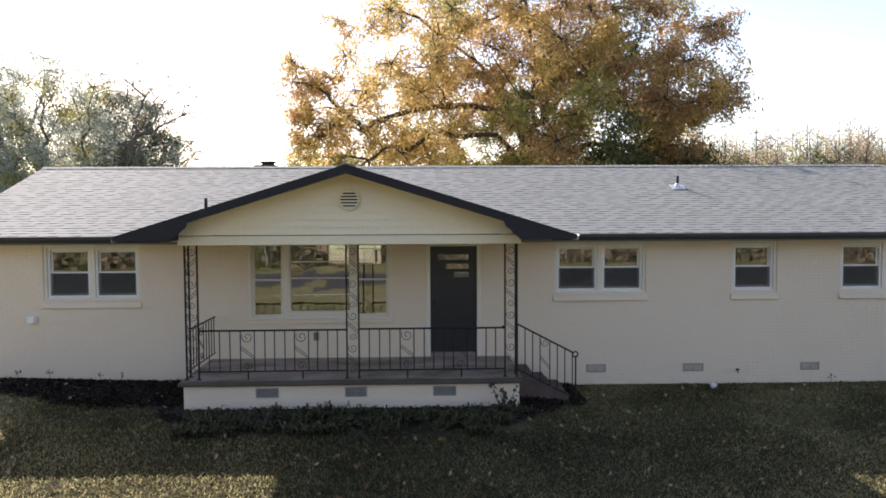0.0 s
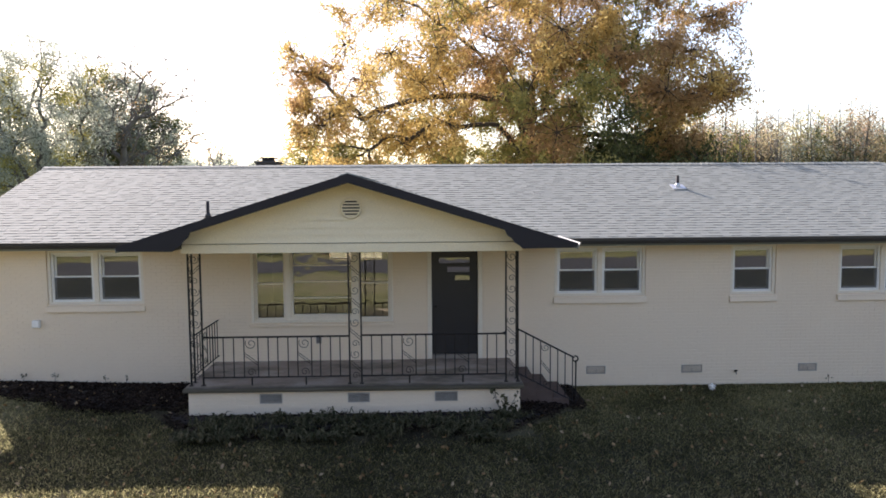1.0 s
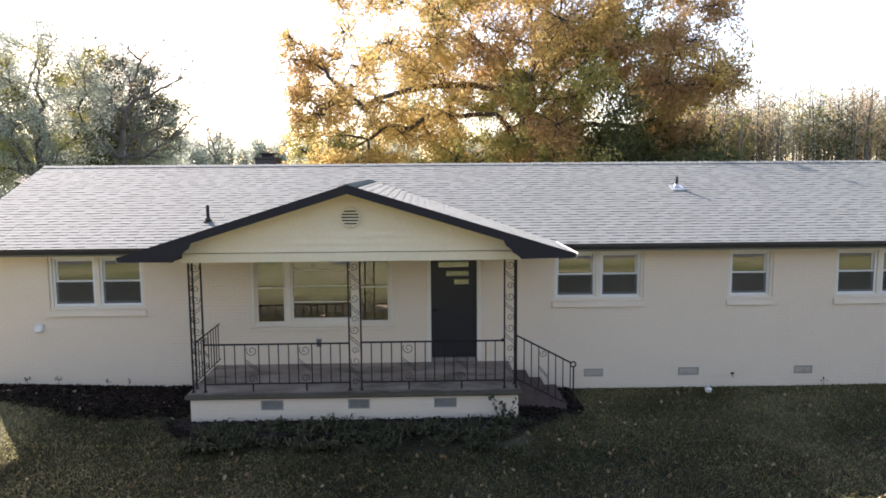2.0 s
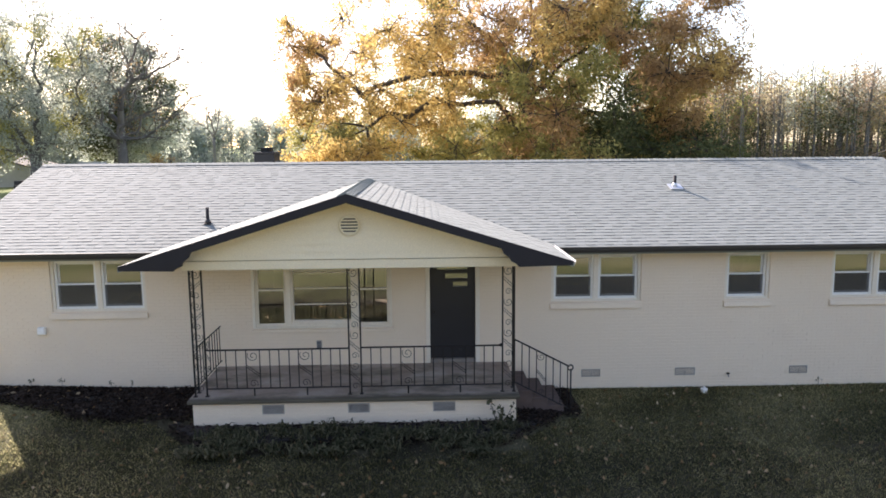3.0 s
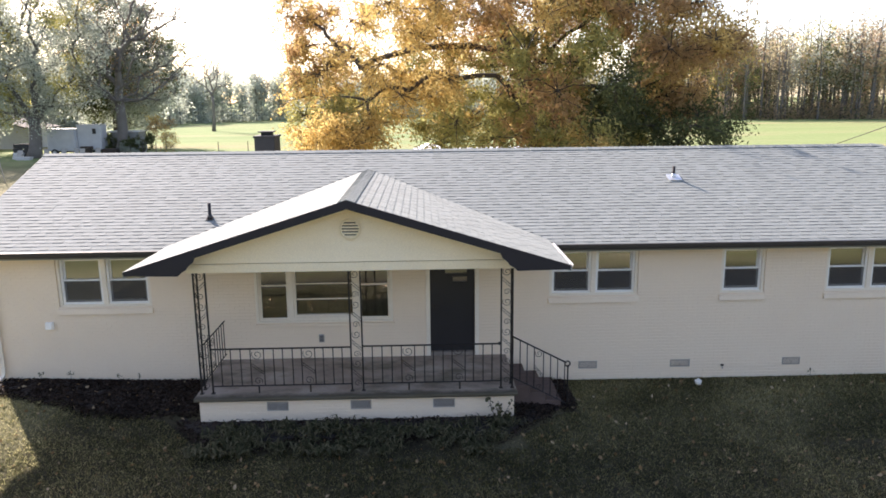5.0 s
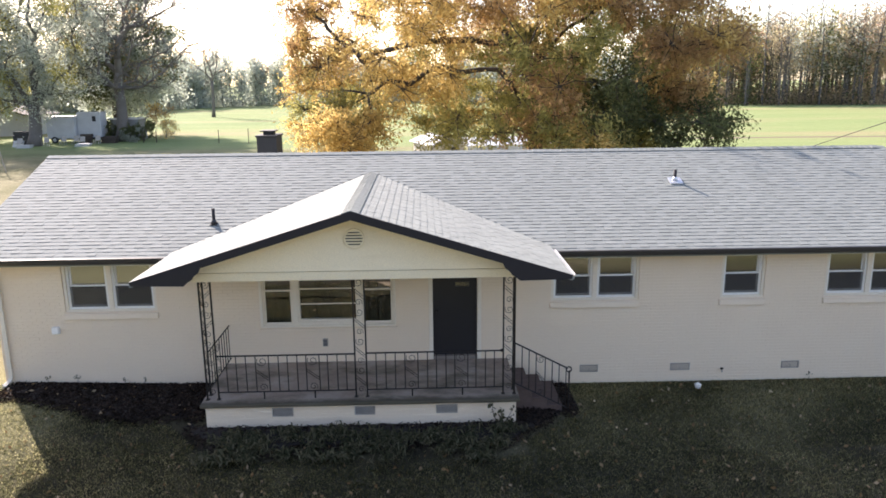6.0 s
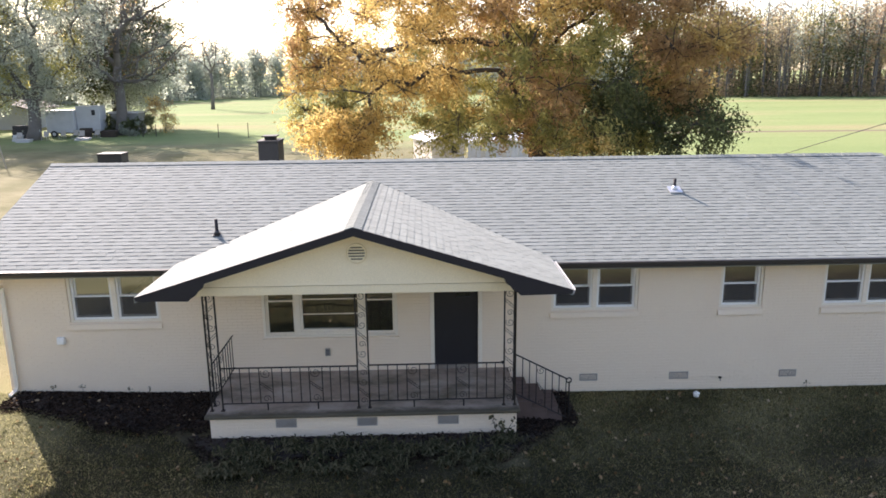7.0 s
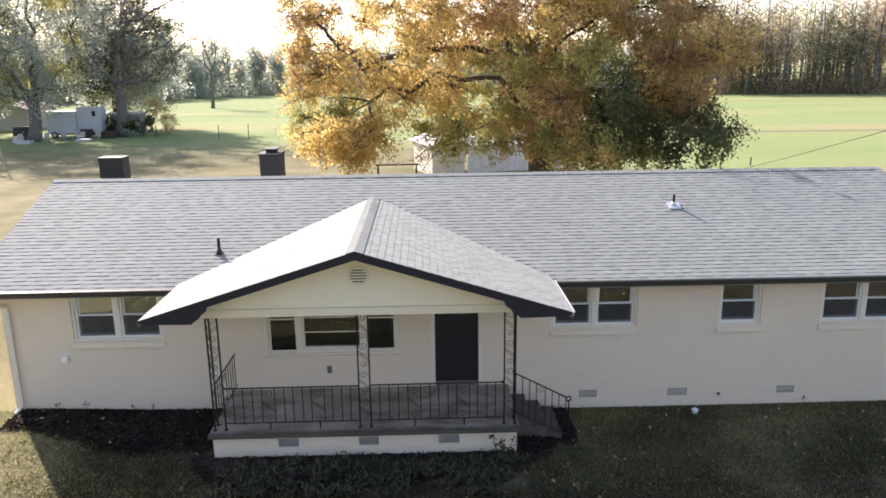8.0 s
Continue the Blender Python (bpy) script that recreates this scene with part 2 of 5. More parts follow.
# ---- mesh builder ----
class Shape:
    def __init__(self):
        self.v, self.f = [], []

    def add(self, verts, faces):
        n = len(self.v)
        self.v.extend(tuple(p) for p in verts)
        self.f.extend(tuple(i + n for i in q) for q in faces)
        return self

    def box(self, x0, x1, y0, y1, z0, z1):
        return self.add([(x, y, z) for z in (z0, z1) for y in (y0, y1) for x in (x0, x1)],
                        [(0, 2, 3, 1), (4, 5, 7, 6), (0, 1, 5, 4), (2, 6, 7, 3), (0, 4, 6, 2), (1, 3, 7, 5)])

    def prism(self, poly, axis, a, b):
        """A polygon in the plane across axis, pulled from a to b. Points: axis y: (x, z); axis x: (y, z); axis z: (x, y)."""
        put = {"y": lambda p, q: (p[0], q, p[1]), "x": lambda p, q: (q, p[0], p[1]), "z": lambda p, q: (p[0], p[1], q)}[axis]
        n = len(poly)
        return self.add([put(p, a) for p in poly] + [put(p, b) for p in poly],
                        [tuple(range(n)), tuple(range(2 * n - 1, n - 1, -1))] + [(i, i + n, (i + 1) % n + n, (i + 1) % n) for i in range(n)])

    def tube(self, pts, radii, n=6, caps=True):
        pts = [Vector(p) for p in pts]
        if not hasattr(radii, "__len__"):
            radii = [radii] * len(pts)
        base = len(self.v)
        side = None
        for i, p in enumerate(pts):
            d = (pts[min(i + 1, len(pts) - 1)] - pts[max(i - 1, 0)]).normalized()
            if side is None:
                side = d.orthogonal().normalized()
            side = (side - d * side.dot(d)).normalized()
            up = d.cross(side)
            for k in range(n):
                a = 2 * math.pi * (k + 0.5) / n
                self.v.append(tuple(p + (side * math.cos(a) + up * math.sin(a)) * radii[i]))
        for i in range(len(pts) - 1):
            for k in range(n):
                a, b = base + i * n + k, base + i * n + (k + 1) % n
                self.f.append((a, b, b + n, a + n))
        if caps:
            self.f.append(tuple(base + k for k in reversed(range(n))))
            self.f.append(tuple(base + (len(pts) - 1) * n + k for k in range(n)))
        return self

    def bulk(self, verts, per):
        """Many loose faces of `per` corners each, from an array of points."""
        n = len(self.v)
        self.v.extend(map(tuple, verts.tolist()))
        self.f.extend(tuple(range(n + i, n + i + per)) for i in range(0, len(verts), per))
        return self


ORIGIN = {}


def thing(name, at, label, category, group="", kind=""):
    ob = new(name)
    ob.location = at
    ob.empty_display_size = 0.2
    ORIGIN[ob.name] = Vector(at)
    return tagged(ob, label, category, group, kind)


def part(name, shape, mat, parent=None, label="", smooth=False, bevel=0.0):
    """One mesh object from a shape in world metres, under a thing or a part."""
    o = ORIGIN.get(parent.name, Vector()) if parent else Vector()
    me = bpy.data.meshes.new(name)
    arr = np.array(shape.v, dtype=float) - np.array(o)
    me.from_pydata(arr.tolist(), [], shape.f)
    if bevel or len(shape.f) < 3000:
        bm = bmesh.new()
        bm.from_mesh(me)
        if len(shape.f) < 3000 and not smooth == "open":
            bmesh.ops.recalc_face_normals(bm, faces=bm.faces)
        if bevel:
            bmesh.ops.bevel(bm, geom=[e for e in bm.edges if len(e.link_faces) == 2 and e.calc_face_angle(0) > 0.5], offset=bevel, segments=1, affect='EDGES')
        bm.to_mesh(me)
        bm.free()
    me.materials.append(mat)
    if smooth is True:
        me.polygons.foreach_set("use_smooth", [True] * len(me.polygons))
    ob = new(name, me)
    if parent:
        ob.parent = parent
        ORIGIN[ob.name] = o
    if label:
        ob["label"] = label
    return ob


def smoothstep(a, b, x):
    t = max(0.0, min(1.0, (x - a) / (b - a)))
    return t * t * (3 - 2 * t)


def ground_z(x, y):
    near = (1 - smoothstep(6, 20, abs(y + 2))) * (1 - smoothstep(12, 26, abs(x)))
    z = 0.04 + (0.15 - 0.07 * smoothstep(1.2, 2.4, -y)) * (1 - smoothstep(0.9, 2.8, x)) + 0.12 * (1 - smoothstep(-9.5, -5.0, x))
    z -= 0.2 * smoothstep(2.4, 6.5, -y)
    z += 0.03 * math.sin(x * 0.7 + y * 0.4) * (1 if y < -3 else 0.2)
    return z * near


# ---- ground ----
def spread(lo, hi, near_lo, near_hi, step, growth=1.22):
    a = list(np.arange(near_lo, near_hi + 1e-6, step))
    d, v = step, near_hi
    while v < hi:
        d *= growth
        v += d
        a.append(min(v, hi))
    d, v = step, near_lo
    while v > lo:
        d *= growth
        v -= d
        a.insert(0, max(v, lo))
    return a


gx, gy = spread(-2500, 2500, -14, 14, 0.5), spread(-2500, 2500, -14, 10, 0.5)
g = Shape()
g.v = [(x, y, ground_z(x, y)) for y in gy for x in gx]
nx = len(gx)
g.f = [(j * nx + i, j * nx + i + 1, (j + 1) * nx + i + 1, (j + 1) * nx + i) for j in range(len(gy) - 1) for i in range(nx - 1)]
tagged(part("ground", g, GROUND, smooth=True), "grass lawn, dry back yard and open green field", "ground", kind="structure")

# ---- house: walls with their openings ----
X0, X1, DEEP, WALL_T, TOP = -9.12, 11.1, 8.0, 0.25, 2.98
house = thing("house", (1.0, 4.0, 0.0), "single-storey white painted brick house with grey shingle roof", "house")
WINDOWS = [(-7.70, -5.82, 1.84, 2.97), (2.36, 4.21, 1.90, 2.97), (5.95, 6.88, 1.90, 2.97), (8.17, 10.06, 1.90, 2.97)]
PICTURE = (-3.71, -0.89, 1.43, 2.97)
DOORWAY = (-0.20, 0.90, 0.66, 2.93)
OPENINGS = WINDOWS + [PICTURE, DOORWAY]
FOUND_VENTS = [(3.02, 3.41, 0.30, 0.46), (4.98, 5.40, 0.30, 0.46), (7.40, 7.78, 0.30, 0.46)]


def wall_cells(shape, x0, x1, z0, z1, holes, y0, y1):
    """One connected slab with rectangular openings through it."""
    xs = sorted({x0, x1, *[v for h in holes for v in h[:2]]})
    zs = sorted({z0, z1, *[v for h in holes for v in h[2:]]})
    nx, nz = len(xs), len(zs)
    solid = lambda i, k: 0 <= i < nx - 1 and 0 <= k < nz - 1 and not any(h[0] < (xs[i] + xs[i + 1]) / 2 < h[1] and h[2] < (zs[k] + zs[k + 1]) / 2 < h[3] for h in holes)
    at = lambda i, k, b: (b * nz + k) * nx + i
    faces = []
    for i in range(nx - 1):
        for k in range(nz - 1):
            if not solid(i, k):
                continue
            a, b, c, d = (i, k), (i + 1, k), (i + 1, k + 1), (i, k + 1)
            faces += [tuple(at(*p, 0) for p in (a, b, c, d)), tuple(at(*p, 1) for p in (d, c, b, a))]
            for (p, q), other in (((a, b), (i, k - 1)), ((b, c), (i + 1, k)), ((c, d), (i, k + 1)), ((d, a), (i - 1, k))):
                if not solid(*other):
                    faces.append((at(*q, 0), at(*p, 0), at(*p, 1), at(*q, 1)))
    return shape.add([(x, y, z) for y in (y0, y1) for z in zs for x in xs], faces)


front = part("wall", wall_cells(Shape(), X0, X1, -0.4, TOP, OPENINGS, 0.0048, WALL_T), MORTAR, house, "white painted brick front wall")
REAR_WIN = (-3.12, -1.52, 1.97, 2.72)
part("wall", wall_cells(Shape(), X0, X1, -0.4, TOP, [REAR_WIN], DEEP - WALL_T, DEEP), PAINT_BRICK, house)
for xa, xb in ((X0, X0 + WALL_T), (X1 - WALL_T, X1)):
    part("wall", Shape().prism([(WALL_T, -0.4), (DEEP - WALL_T, -0.4), (DEEP - WALL_T, TOP), (4, 4.45), (WALL_T, TOP)], "x", xa, xb), PAINT_BRICK, house)
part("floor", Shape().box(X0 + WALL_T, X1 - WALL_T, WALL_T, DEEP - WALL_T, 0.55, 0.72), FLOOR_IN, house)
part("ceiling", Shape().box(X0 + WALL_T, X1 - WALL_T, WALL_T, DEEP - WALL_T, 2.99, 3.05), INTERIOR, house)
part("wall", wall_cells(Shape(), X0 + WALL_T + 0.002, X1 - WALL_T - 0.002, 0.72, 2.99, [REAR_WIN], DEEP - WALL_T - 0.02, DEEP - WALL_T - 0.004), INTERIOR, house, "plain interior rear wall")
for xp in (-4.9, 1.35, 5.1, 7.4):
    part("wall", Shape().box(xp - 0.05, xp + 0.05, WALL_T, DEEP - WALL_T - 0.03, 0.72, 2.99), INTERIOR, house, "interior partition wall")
rw = part("window", Shape().box(REAR_WIN[0], REAR_WIN[1], DEEP - 0.16, DEEP - 0.10, 1.97, 2.02).box(REAR_WIN[0], REAR_WIN[1], DEEP - 0.16, DEEP - 0.10, 2.67, 2.72)
          .box(-2.36, -2.28, DEEP - 0.16, DEEP - 0.10, 2.02, 2.67).box(-3.12, -1.52, DEEP - 0.14, DEEP - 0.12, 2.43, 2.45).box(-1.72, -1.70, DEEP - 0.14, DEEP - 0.12, 2.02, 2.67), VINYL, house, "rear window seen through the room")


# ---- windows ----
def double_hung(xa, xb, za, zb, parent, lites, glass=GLASS, yf=0.07, screened=True, VINYL=VINYL, fr=0.045, w=0.032, rail=0.042):
    """One white vinyl sash unit between xa and xb: outer frame, meeting rail at mid height, panes set back."""
    part("frame", Shape().box(xa, xa + fr, yf, yf + 0.11, za, zb).box(xb - fr, xb, yf, yf + 0.11, za, zb)
         .box(xa + fr, xb - fr, yf, yf + 0.11, za, za + fr).box(xa + fr, xb - fr, yf, yf + 0.11, zb - fr, zb), VINYL, parent, bevel=0.004)
    ia, ib, ja, jb = xa + fr, xb - fr, za + fr, zb - fr
    zm = (ja + jb) / 2
    if lites == "hung":
        for z0, z1, dy in ((zm - 0.02, jb, 0.06), (ja, zm + 0.025, 0.025)):
            s = Shape()
            s.box(ia, ia + w, yf + dy, yf + dy + 0.03, z0, z1).box(ib - w, ib, yf + dy, yf + dy + 0.03, z0, z1)
            s.box(ia + w, ib - w, yf + dy, yf + dy + 0.03, z0, z0 + rail).box(ia + w, ib - w, yf + dy, yf + dy + 0.03, z1 - rail, z1)
            part("sash", s, VINYL, parent, bevel=0.003)
            pane = part("pane", Shape().box(ia + w, ib - w, yf + dy + 0.012, yf + dy + 0.018, z0 + rail, z1 - rail), glass, parent)
            pane.visible_shadow = False
        if screened:
            scr = part("insect_screen", Shape().box(ia + 0.006, ib - 0.006, yf + 0.006, yf + 0.010, ja + 0.004, zm - 0.004), SCREEN, parent, "dark half insect screen")
            scr.visible_shadow = False
    else:
        pane = part("pane", Shape().box(ia, ib, yf + 0.05, yf + 0.056, ja, jb), glass, parent)
        pane.visible_shadow = False
        for k in range(1, lites):
            z = ja + (jb - ja) * k / lites
            part("muntin", Shape().box(ia, ib, yf + 0.03, yf + 0.048, z - 0.011, z + 0.011), VINYL, parent)


def brick_sill(xa, xb, z0, z1, parent):
    s = Shape().prism([(-0.05, z0), (0.06, z0), (0.06, z1), (-0.035, z1 - 0.03)], "x", xa, xb)
    part("sill", s, PAINT_BRICK, parent, "painted rowlock brick sill", bevel=0.004)


for xa, xb, za, zb in WINDOWS:
    win = thing("window", (0, 0, 0), "", "")
    del ORIGIN[win.name]
    win.parent = house
    win.location = Vector(((xa + xb) / 2, 0.1, za)) - ORIGIN["house"]
    win["label"] = "white vinyl double-hung window in a brick opening"
    ORIGIN[win.name] = Vector(((xa + xb) / 2, 0.1, za))
    # painted wood casing lining the opening
    c = 0.06
    part("casing", Shape().box(xa, xa + c, 0.03, 0.2, za, zb).box(xb - c, xb, 0.03, 0.2, za, zb).box(xa + c, xb - c, 0.03, 0.2, zb - 0.10, zb).box(xa + c, xb - c, 0.03, 0.2, za, za + 0.045), WHITE, win, bevel=0.006)
    ia, ib = xa + c, xb - c
    if xb - xa > 1.2:
        m = (ia + ib) / 2
        part("mullion", Shape().box(m - 0.05, m + 0.05, 0.04, 0.2, za + 0.045, zb - 0.10), WHITE, win, bevel=0.006)
        double_hung(ia, m - 0.05, za + 0.045, zb - 0.10, win, "hung")
        double_hung(m + 0.05, ib, za + 0.045, zb - 0.10, win, "hung")
    else:
        double_hung(ia, ib, za + 0.045, zb - 0.10, win, "hung")
    brick_sill(xa - 0.02, xb + 0.02, za - 0.145, za - 0.001, win)

xa, xb, za, zb = PICTURE
win = new("window")
win.parent = house
ORIGIN[win.name] = Vector(((xa + xb) / 2, 0.1, za))
win.location = ORIGIN[win.name] - ORIGIN["house"]
win["label"] = "three-part picture window with horizontal muntins"
part("casing", Shape().box(xa, xa + 0.06, -0.02, 0.18, za, zb).box(xb - 0.05, xb, -0.02, 0.18, za, zb).box(xa + 0.06, xb - 0.05, -0.02, 0.18, zb - 0.03, zb).box(xa + 0.06, xb - 0.05, -0.02, 0.18, za, za + 0.035), WHITE, win, bevel=0.006)
part("mullion", Shape().box(-3.03, -2.93, 0.0, 0.18, za + 0.035, zb - 0.03), WHITE, win, bevel=0.006)
part("mullion", Shape().box(-1.68, -1.59, 0.0, 0.18, za + 0.035, zb - 0.03), WHITE, win, bevel=0.006)
double_hung(xa + 0.06, -3.03, za + 0.035, zb - 0.03, win, "hung", GLASS, 0.03, False, WHITE, 0.025, 0.028, 0.03)
double_hung(-2.93, -1.68, za + 0.11, zb - 0.03, win, 4, GLASS_OLD, 0.03, False, WHITE)
part("stool", Shape().box(-2.93, -1.68, 0.01, 0.17, za + 0.035, za + 0.11), WHITE, win, bevel=0.005)
double_hung(-1.59, xb - 0.05, za + 0.035, zb - 0.03, win, "hung", GLASS, 0.03, False, WHITE, 0.025, 0.028, 0.03)
brick_sill(xa - 0.03, xb + 0.03, za - 0.075, za - 0.001, win)

# ---- front door ----
door = new("door")
door.parent = house
ORIGIN[door.name] = Vector((0.35, 0.05, 0.72))
door.location = ORIGIN[door.name] - ORIGIN["house"]
door["label"] = "black front door with three stepped narrow lites"
part("casing", Shape().box(-0.20, -0.115, -0.02, 0.2, 0.66, 2.93).box(0.815, 0.90, -0.02, 0.2, 0.66, 2.93).box(-0.115, 0.815, -0.02, 0.2, 2.86, 2.93), WHITE, door, bevel=0.006)
part("threshold", Shape().box(-0.115, 0.815, -0.04, 0.2, 0.66, 0.74), CONCRETE, door, "worn threshold", bevel=0.006)
LITES = [(0.04, 0.65, 2.59, 2.70), (0.20, 0.65, 2.41, 2.51), (0.36, 0.65, 2.24, 2.34)]
part("door_leaf", wall_cells(Shape(), -0.11, 0.81, 0.745, 2.855, LITES, 0.045, 0.09), DOOR, door, bevel=0.0)
for a, b, c, d in LITES:
    part("lite", Shape().box(a, b, 0.062, 0.07, c, d), GLASS, door, "narrow glass lite").visible_shadow = False
    part("lite_frame", Shape().box(a - 0.015, b + 0.015, 0.037, 0.05, d, d + 0.015).box(a - 0.015, b + 0.015, 0.037, 0.05, c - 0.015, c).box(a - 0.015, a, 0.037, 0.05, c, d).box(b, b + 0.015, 0.037, 0.05, c, d), DOOR, door)
part("door_knob", Shape().tube([(-0.03, 0.05, 1.72), (-0.03, 0.02, 1.72), (-0.03, 0.0, 1.72), (-0.03, -0.02, 1.72)], [0.012, 0.012, 0.028, 0.018], 10), IRON, door, "dark metal knob", smooth=True)

# ---- roof ----
RIDGE_Y, RIDGE_Z, SLOPE = 4.0, 4.70, 0.358
RX0, RX1, EAVE_Y = -9.64, 11.6, -0.52
PX, PZ, PSL, PY = -1.5, 4.325, 0.308, -2.6
PEAVE = 3.77


def main_z(y):
    return RIDGE_Z - SLOPE * abs(RIDGE_Y - y)


def porch_z(x):
    return PZ - PSL * abs(x - PX)


roof = part("roof", Shape().prism([(EAVE_Y, main_z(EAVE_Y) - 0.012), (RIDGE_Y, RIDGE_Z - 0.012), (2 * RIDGE_Y - EAVE_Y, main_z(EAVE_Y) - 0.012), (2 * RIDGE_Y - EAVE_Y, main_z(EAVE_Y) - 0.13), (RIDGE_Y, RIDGE_Z - 0.14), (EAVE_Y, main_z(EAVE_Y) - 0.13)], "x", RX0, RX1), SHINGLE, house, "grey laminated asphalt shingle roof")
yv = RIDGE_Y - (RIDGE_Z - PZ) / SLOPE
ye = RIDGE_Y - (RIDGE_Z - (PZ - PSL * PEAVE)) / SLOPE
deck = Shape()
for sgn in (-1, 1):
    xe, ze = PX + sgn * PEAVE, PZ - PSL * PEAVE
    for dz0, dz1 in ((-0.012, -0.10),):
        t = [(PX, PY, PZ + dz0), (xe, PY, ze + dz0), (xe, ye, ze + dz0), (PX, yv, PZ + dz0)]
        b = [(p[0], p[1], p[2] - 0.09) for p in t]
        deck.add(t + b, [(0, 1, 2, 3), (7, 6, 5, 4), (0, 4, 5, 1), (1, 5, 6, 2), (2, 6, 7, 3), (3, 7, 4, 0)])
porch_roof = part("roof", deck, SHINGLE, house, "grey shingle porch gable roof")

# soffits, fascia, gutters
part("soffit", Shape().box(RX0, -4.6, EAVE_Y + 0.02, 0.0, 2.965, 2.98).box(1.55, RX1, EAVE_Y + 0.02, 0.0, 2.965, 2.98), WHITE, house)
part("soffit", Shape().box(RX0, RX1, DEEP, DEEP + 0.5, 2.965, 2.98), WHITE, house)
for sx in (RX0, RX1):
    s = Shape()
    for y1 in (EAVE_Y, 2 * RIDGE_Y - EAVE_Y):
        p = [(y1, main_z(y1) - 0.02), (RIDGE_Y, RIDGE_Z - 0.02), (RIDGE_Y, RIDGE_Z - 0.17), (y1, main_z(y1) - 0.17)]
        s.prism(p, "x", sx - 0.02 if sx < 0 else sx, sx if sx < 0 else sx + 0.02)
    part("rake_board", s, BLACK, house)
    part("soffit", Shape().prism([(0, 2.97), (4, 4.46), (8, 2.97), (8, 2.95), (4, 4.44), (0, 2.95)], "x", min(sx, X0 if sx < 0 else X1), max(sx, X0 if sx < 0 else X1)), WHITE, house)
ez = main_z(EAVE_Y)
for a, b in ((RX0, -5.22), (2.22, RX1)):
    part("fascia", Shape().box(a, b, EAVE_Y, EAVE_Y + 0.02, ez - 0.095, ez - 0.015), BLACK, house)
    prof = [(EAVE_Y - 0.002, ez - 0.02), (EAVE_Y - 0.002, ez - 0.088), (EAVE_Y - 0.075, ez - 0.088), (EAVE_Y - 0.10, ez - 0.065), (EAVE_Y - 0.10, ez - 0.05), (EAVE_Y - 0.122, ez - 0.03), (EAVE_Y - 0.122, ez + 0.03), (EAVE_Y - 0.108, ez + 0.03), (EAVE_Y - 0.092, ez - 0.045), (EAVE_Y - 0.09, ez - 0.06), (EAVE_Y - 0.07, ez - 0.078), (EAVE_Y - 0.016, ez - 0.078), (EAVE_Y - 0.016, ez - 0.02)]
    gut = part("gutter", Shape().prism(prof, "x", a, b), GUTTER, house, "black K-style gutter")
    part("gutter", Shape().box(a - 0.004 if a > 0 else b - 0.05, a + 0.05 if a > 0 else b + 0.004, EAVE_Y - 0.128, EAVE_Y, ez - 0.095, ez + 0.02), GUTTER, house, "gutter end box", bevel=0.006)
for a, b in ((RX0, -5.22), (2.22, RX1)):
    part("drip_edge", Shape().box(a, b, EAVE_Y - 0.03, EAVE_Y + 0.1, ez - 0.012, ez + 0.012), GUTTER, house)
dsx = -8.97
part("downspout", Shape().tube([(dsx, EAVE_Y - 0.06, ez - 0.12), (dsx, EAVE_Y - 0.06, ez - 0.2), (dsx, -0.06, 2.66), (dsx, -0.06, 2.5), (dsx, -0.06, 0.48), (dsx - 0.02, -0.10, 0.38), (dsx - 0.06, -0.26, 0.33)], 0.055, 4), WHITE, house, "white square metal downspout", bevel=0.004)

# porch gable: siding, fascia, returns
GY = -2.04
part("frieze_board", Shape().box(-4.40, 1.42, GY - 0.015, GY + 0.12, 2.995, 3.15), CREAM, house, bevel=0.004)
z = 3.164
while z < 4.2:
    zt = min(z + 0.126, 4.26)
    half = (PZ - 0.10 - z) / PSL
    halft = max(0.02, (PZ - 0.10 - zt) / PSL)
    if half < 0.1:
        break
    half, halft = min(half, 2.95), min(halft, 2.95)
    lo = [(PX - half, GY - 0.025, z), (PX + half, GY - 0.025, z), (PX + halft, GY - 0.004, zt), (PX - halft, GY - 0.004, zt)]
    hi = [(p[0], GY + 0.03, p[2]) for p in lo]
    part("siding_board", Shape().add(lo + hi, [(0, 1, 2, 3), (7, 6, 5, 4), (0, 4, 5, 1), (1, 5, 6, 2), (2, 6, 7, 3), (3, 7, 4, 0)]), CREAM, house)
    z += 0.126
gv = thing("gable_vent", (PX, GY, 3.755), "", "")
gv.parent = house
gv.location = Vector((PX, GY, 3.755)) - ORIGIN["house"]
gv["label"] = "round white louvred gable vent"
ring = [(PX + 0.165 * math.cos(a), GY - 0.06, 3.755 + 0.165 * math.sin(a)) for a in np.linspace(0, 2 * math.pi, 33)]
part("ring", Shape().tube(ring, 0.018, 6, False), CREAM, gv, smooth=True)
# dark disc gives the louvre gaps their shade by colour
part("backing", Shape().prism([(PX + 0.16 * math.cos(a), 3.755 + 0.16 * math.sin(a)) for a in np.linspace(0, 2 * math.pi, 25)[:-1]], "y", GY - 0.052, GY - 0.048), DARK_IN, gv)
for k in range(6):
    zc = 3.755 + (k - 2.5) * 0.053
    h = math.sqrt(max(0.0, 0.158 ** 2 - ((k - 2.5) * 0.053) ** 2))
    part("slat", Shape().prism([(GY - 0.075, zc - 0.013), (GY - 0.075, zc + 0.009), (GY - 0.056, zc + 0.016), (GY - 0.056, zc - 0.006)], "x", PX - h, PX + h), CREAM, gv)

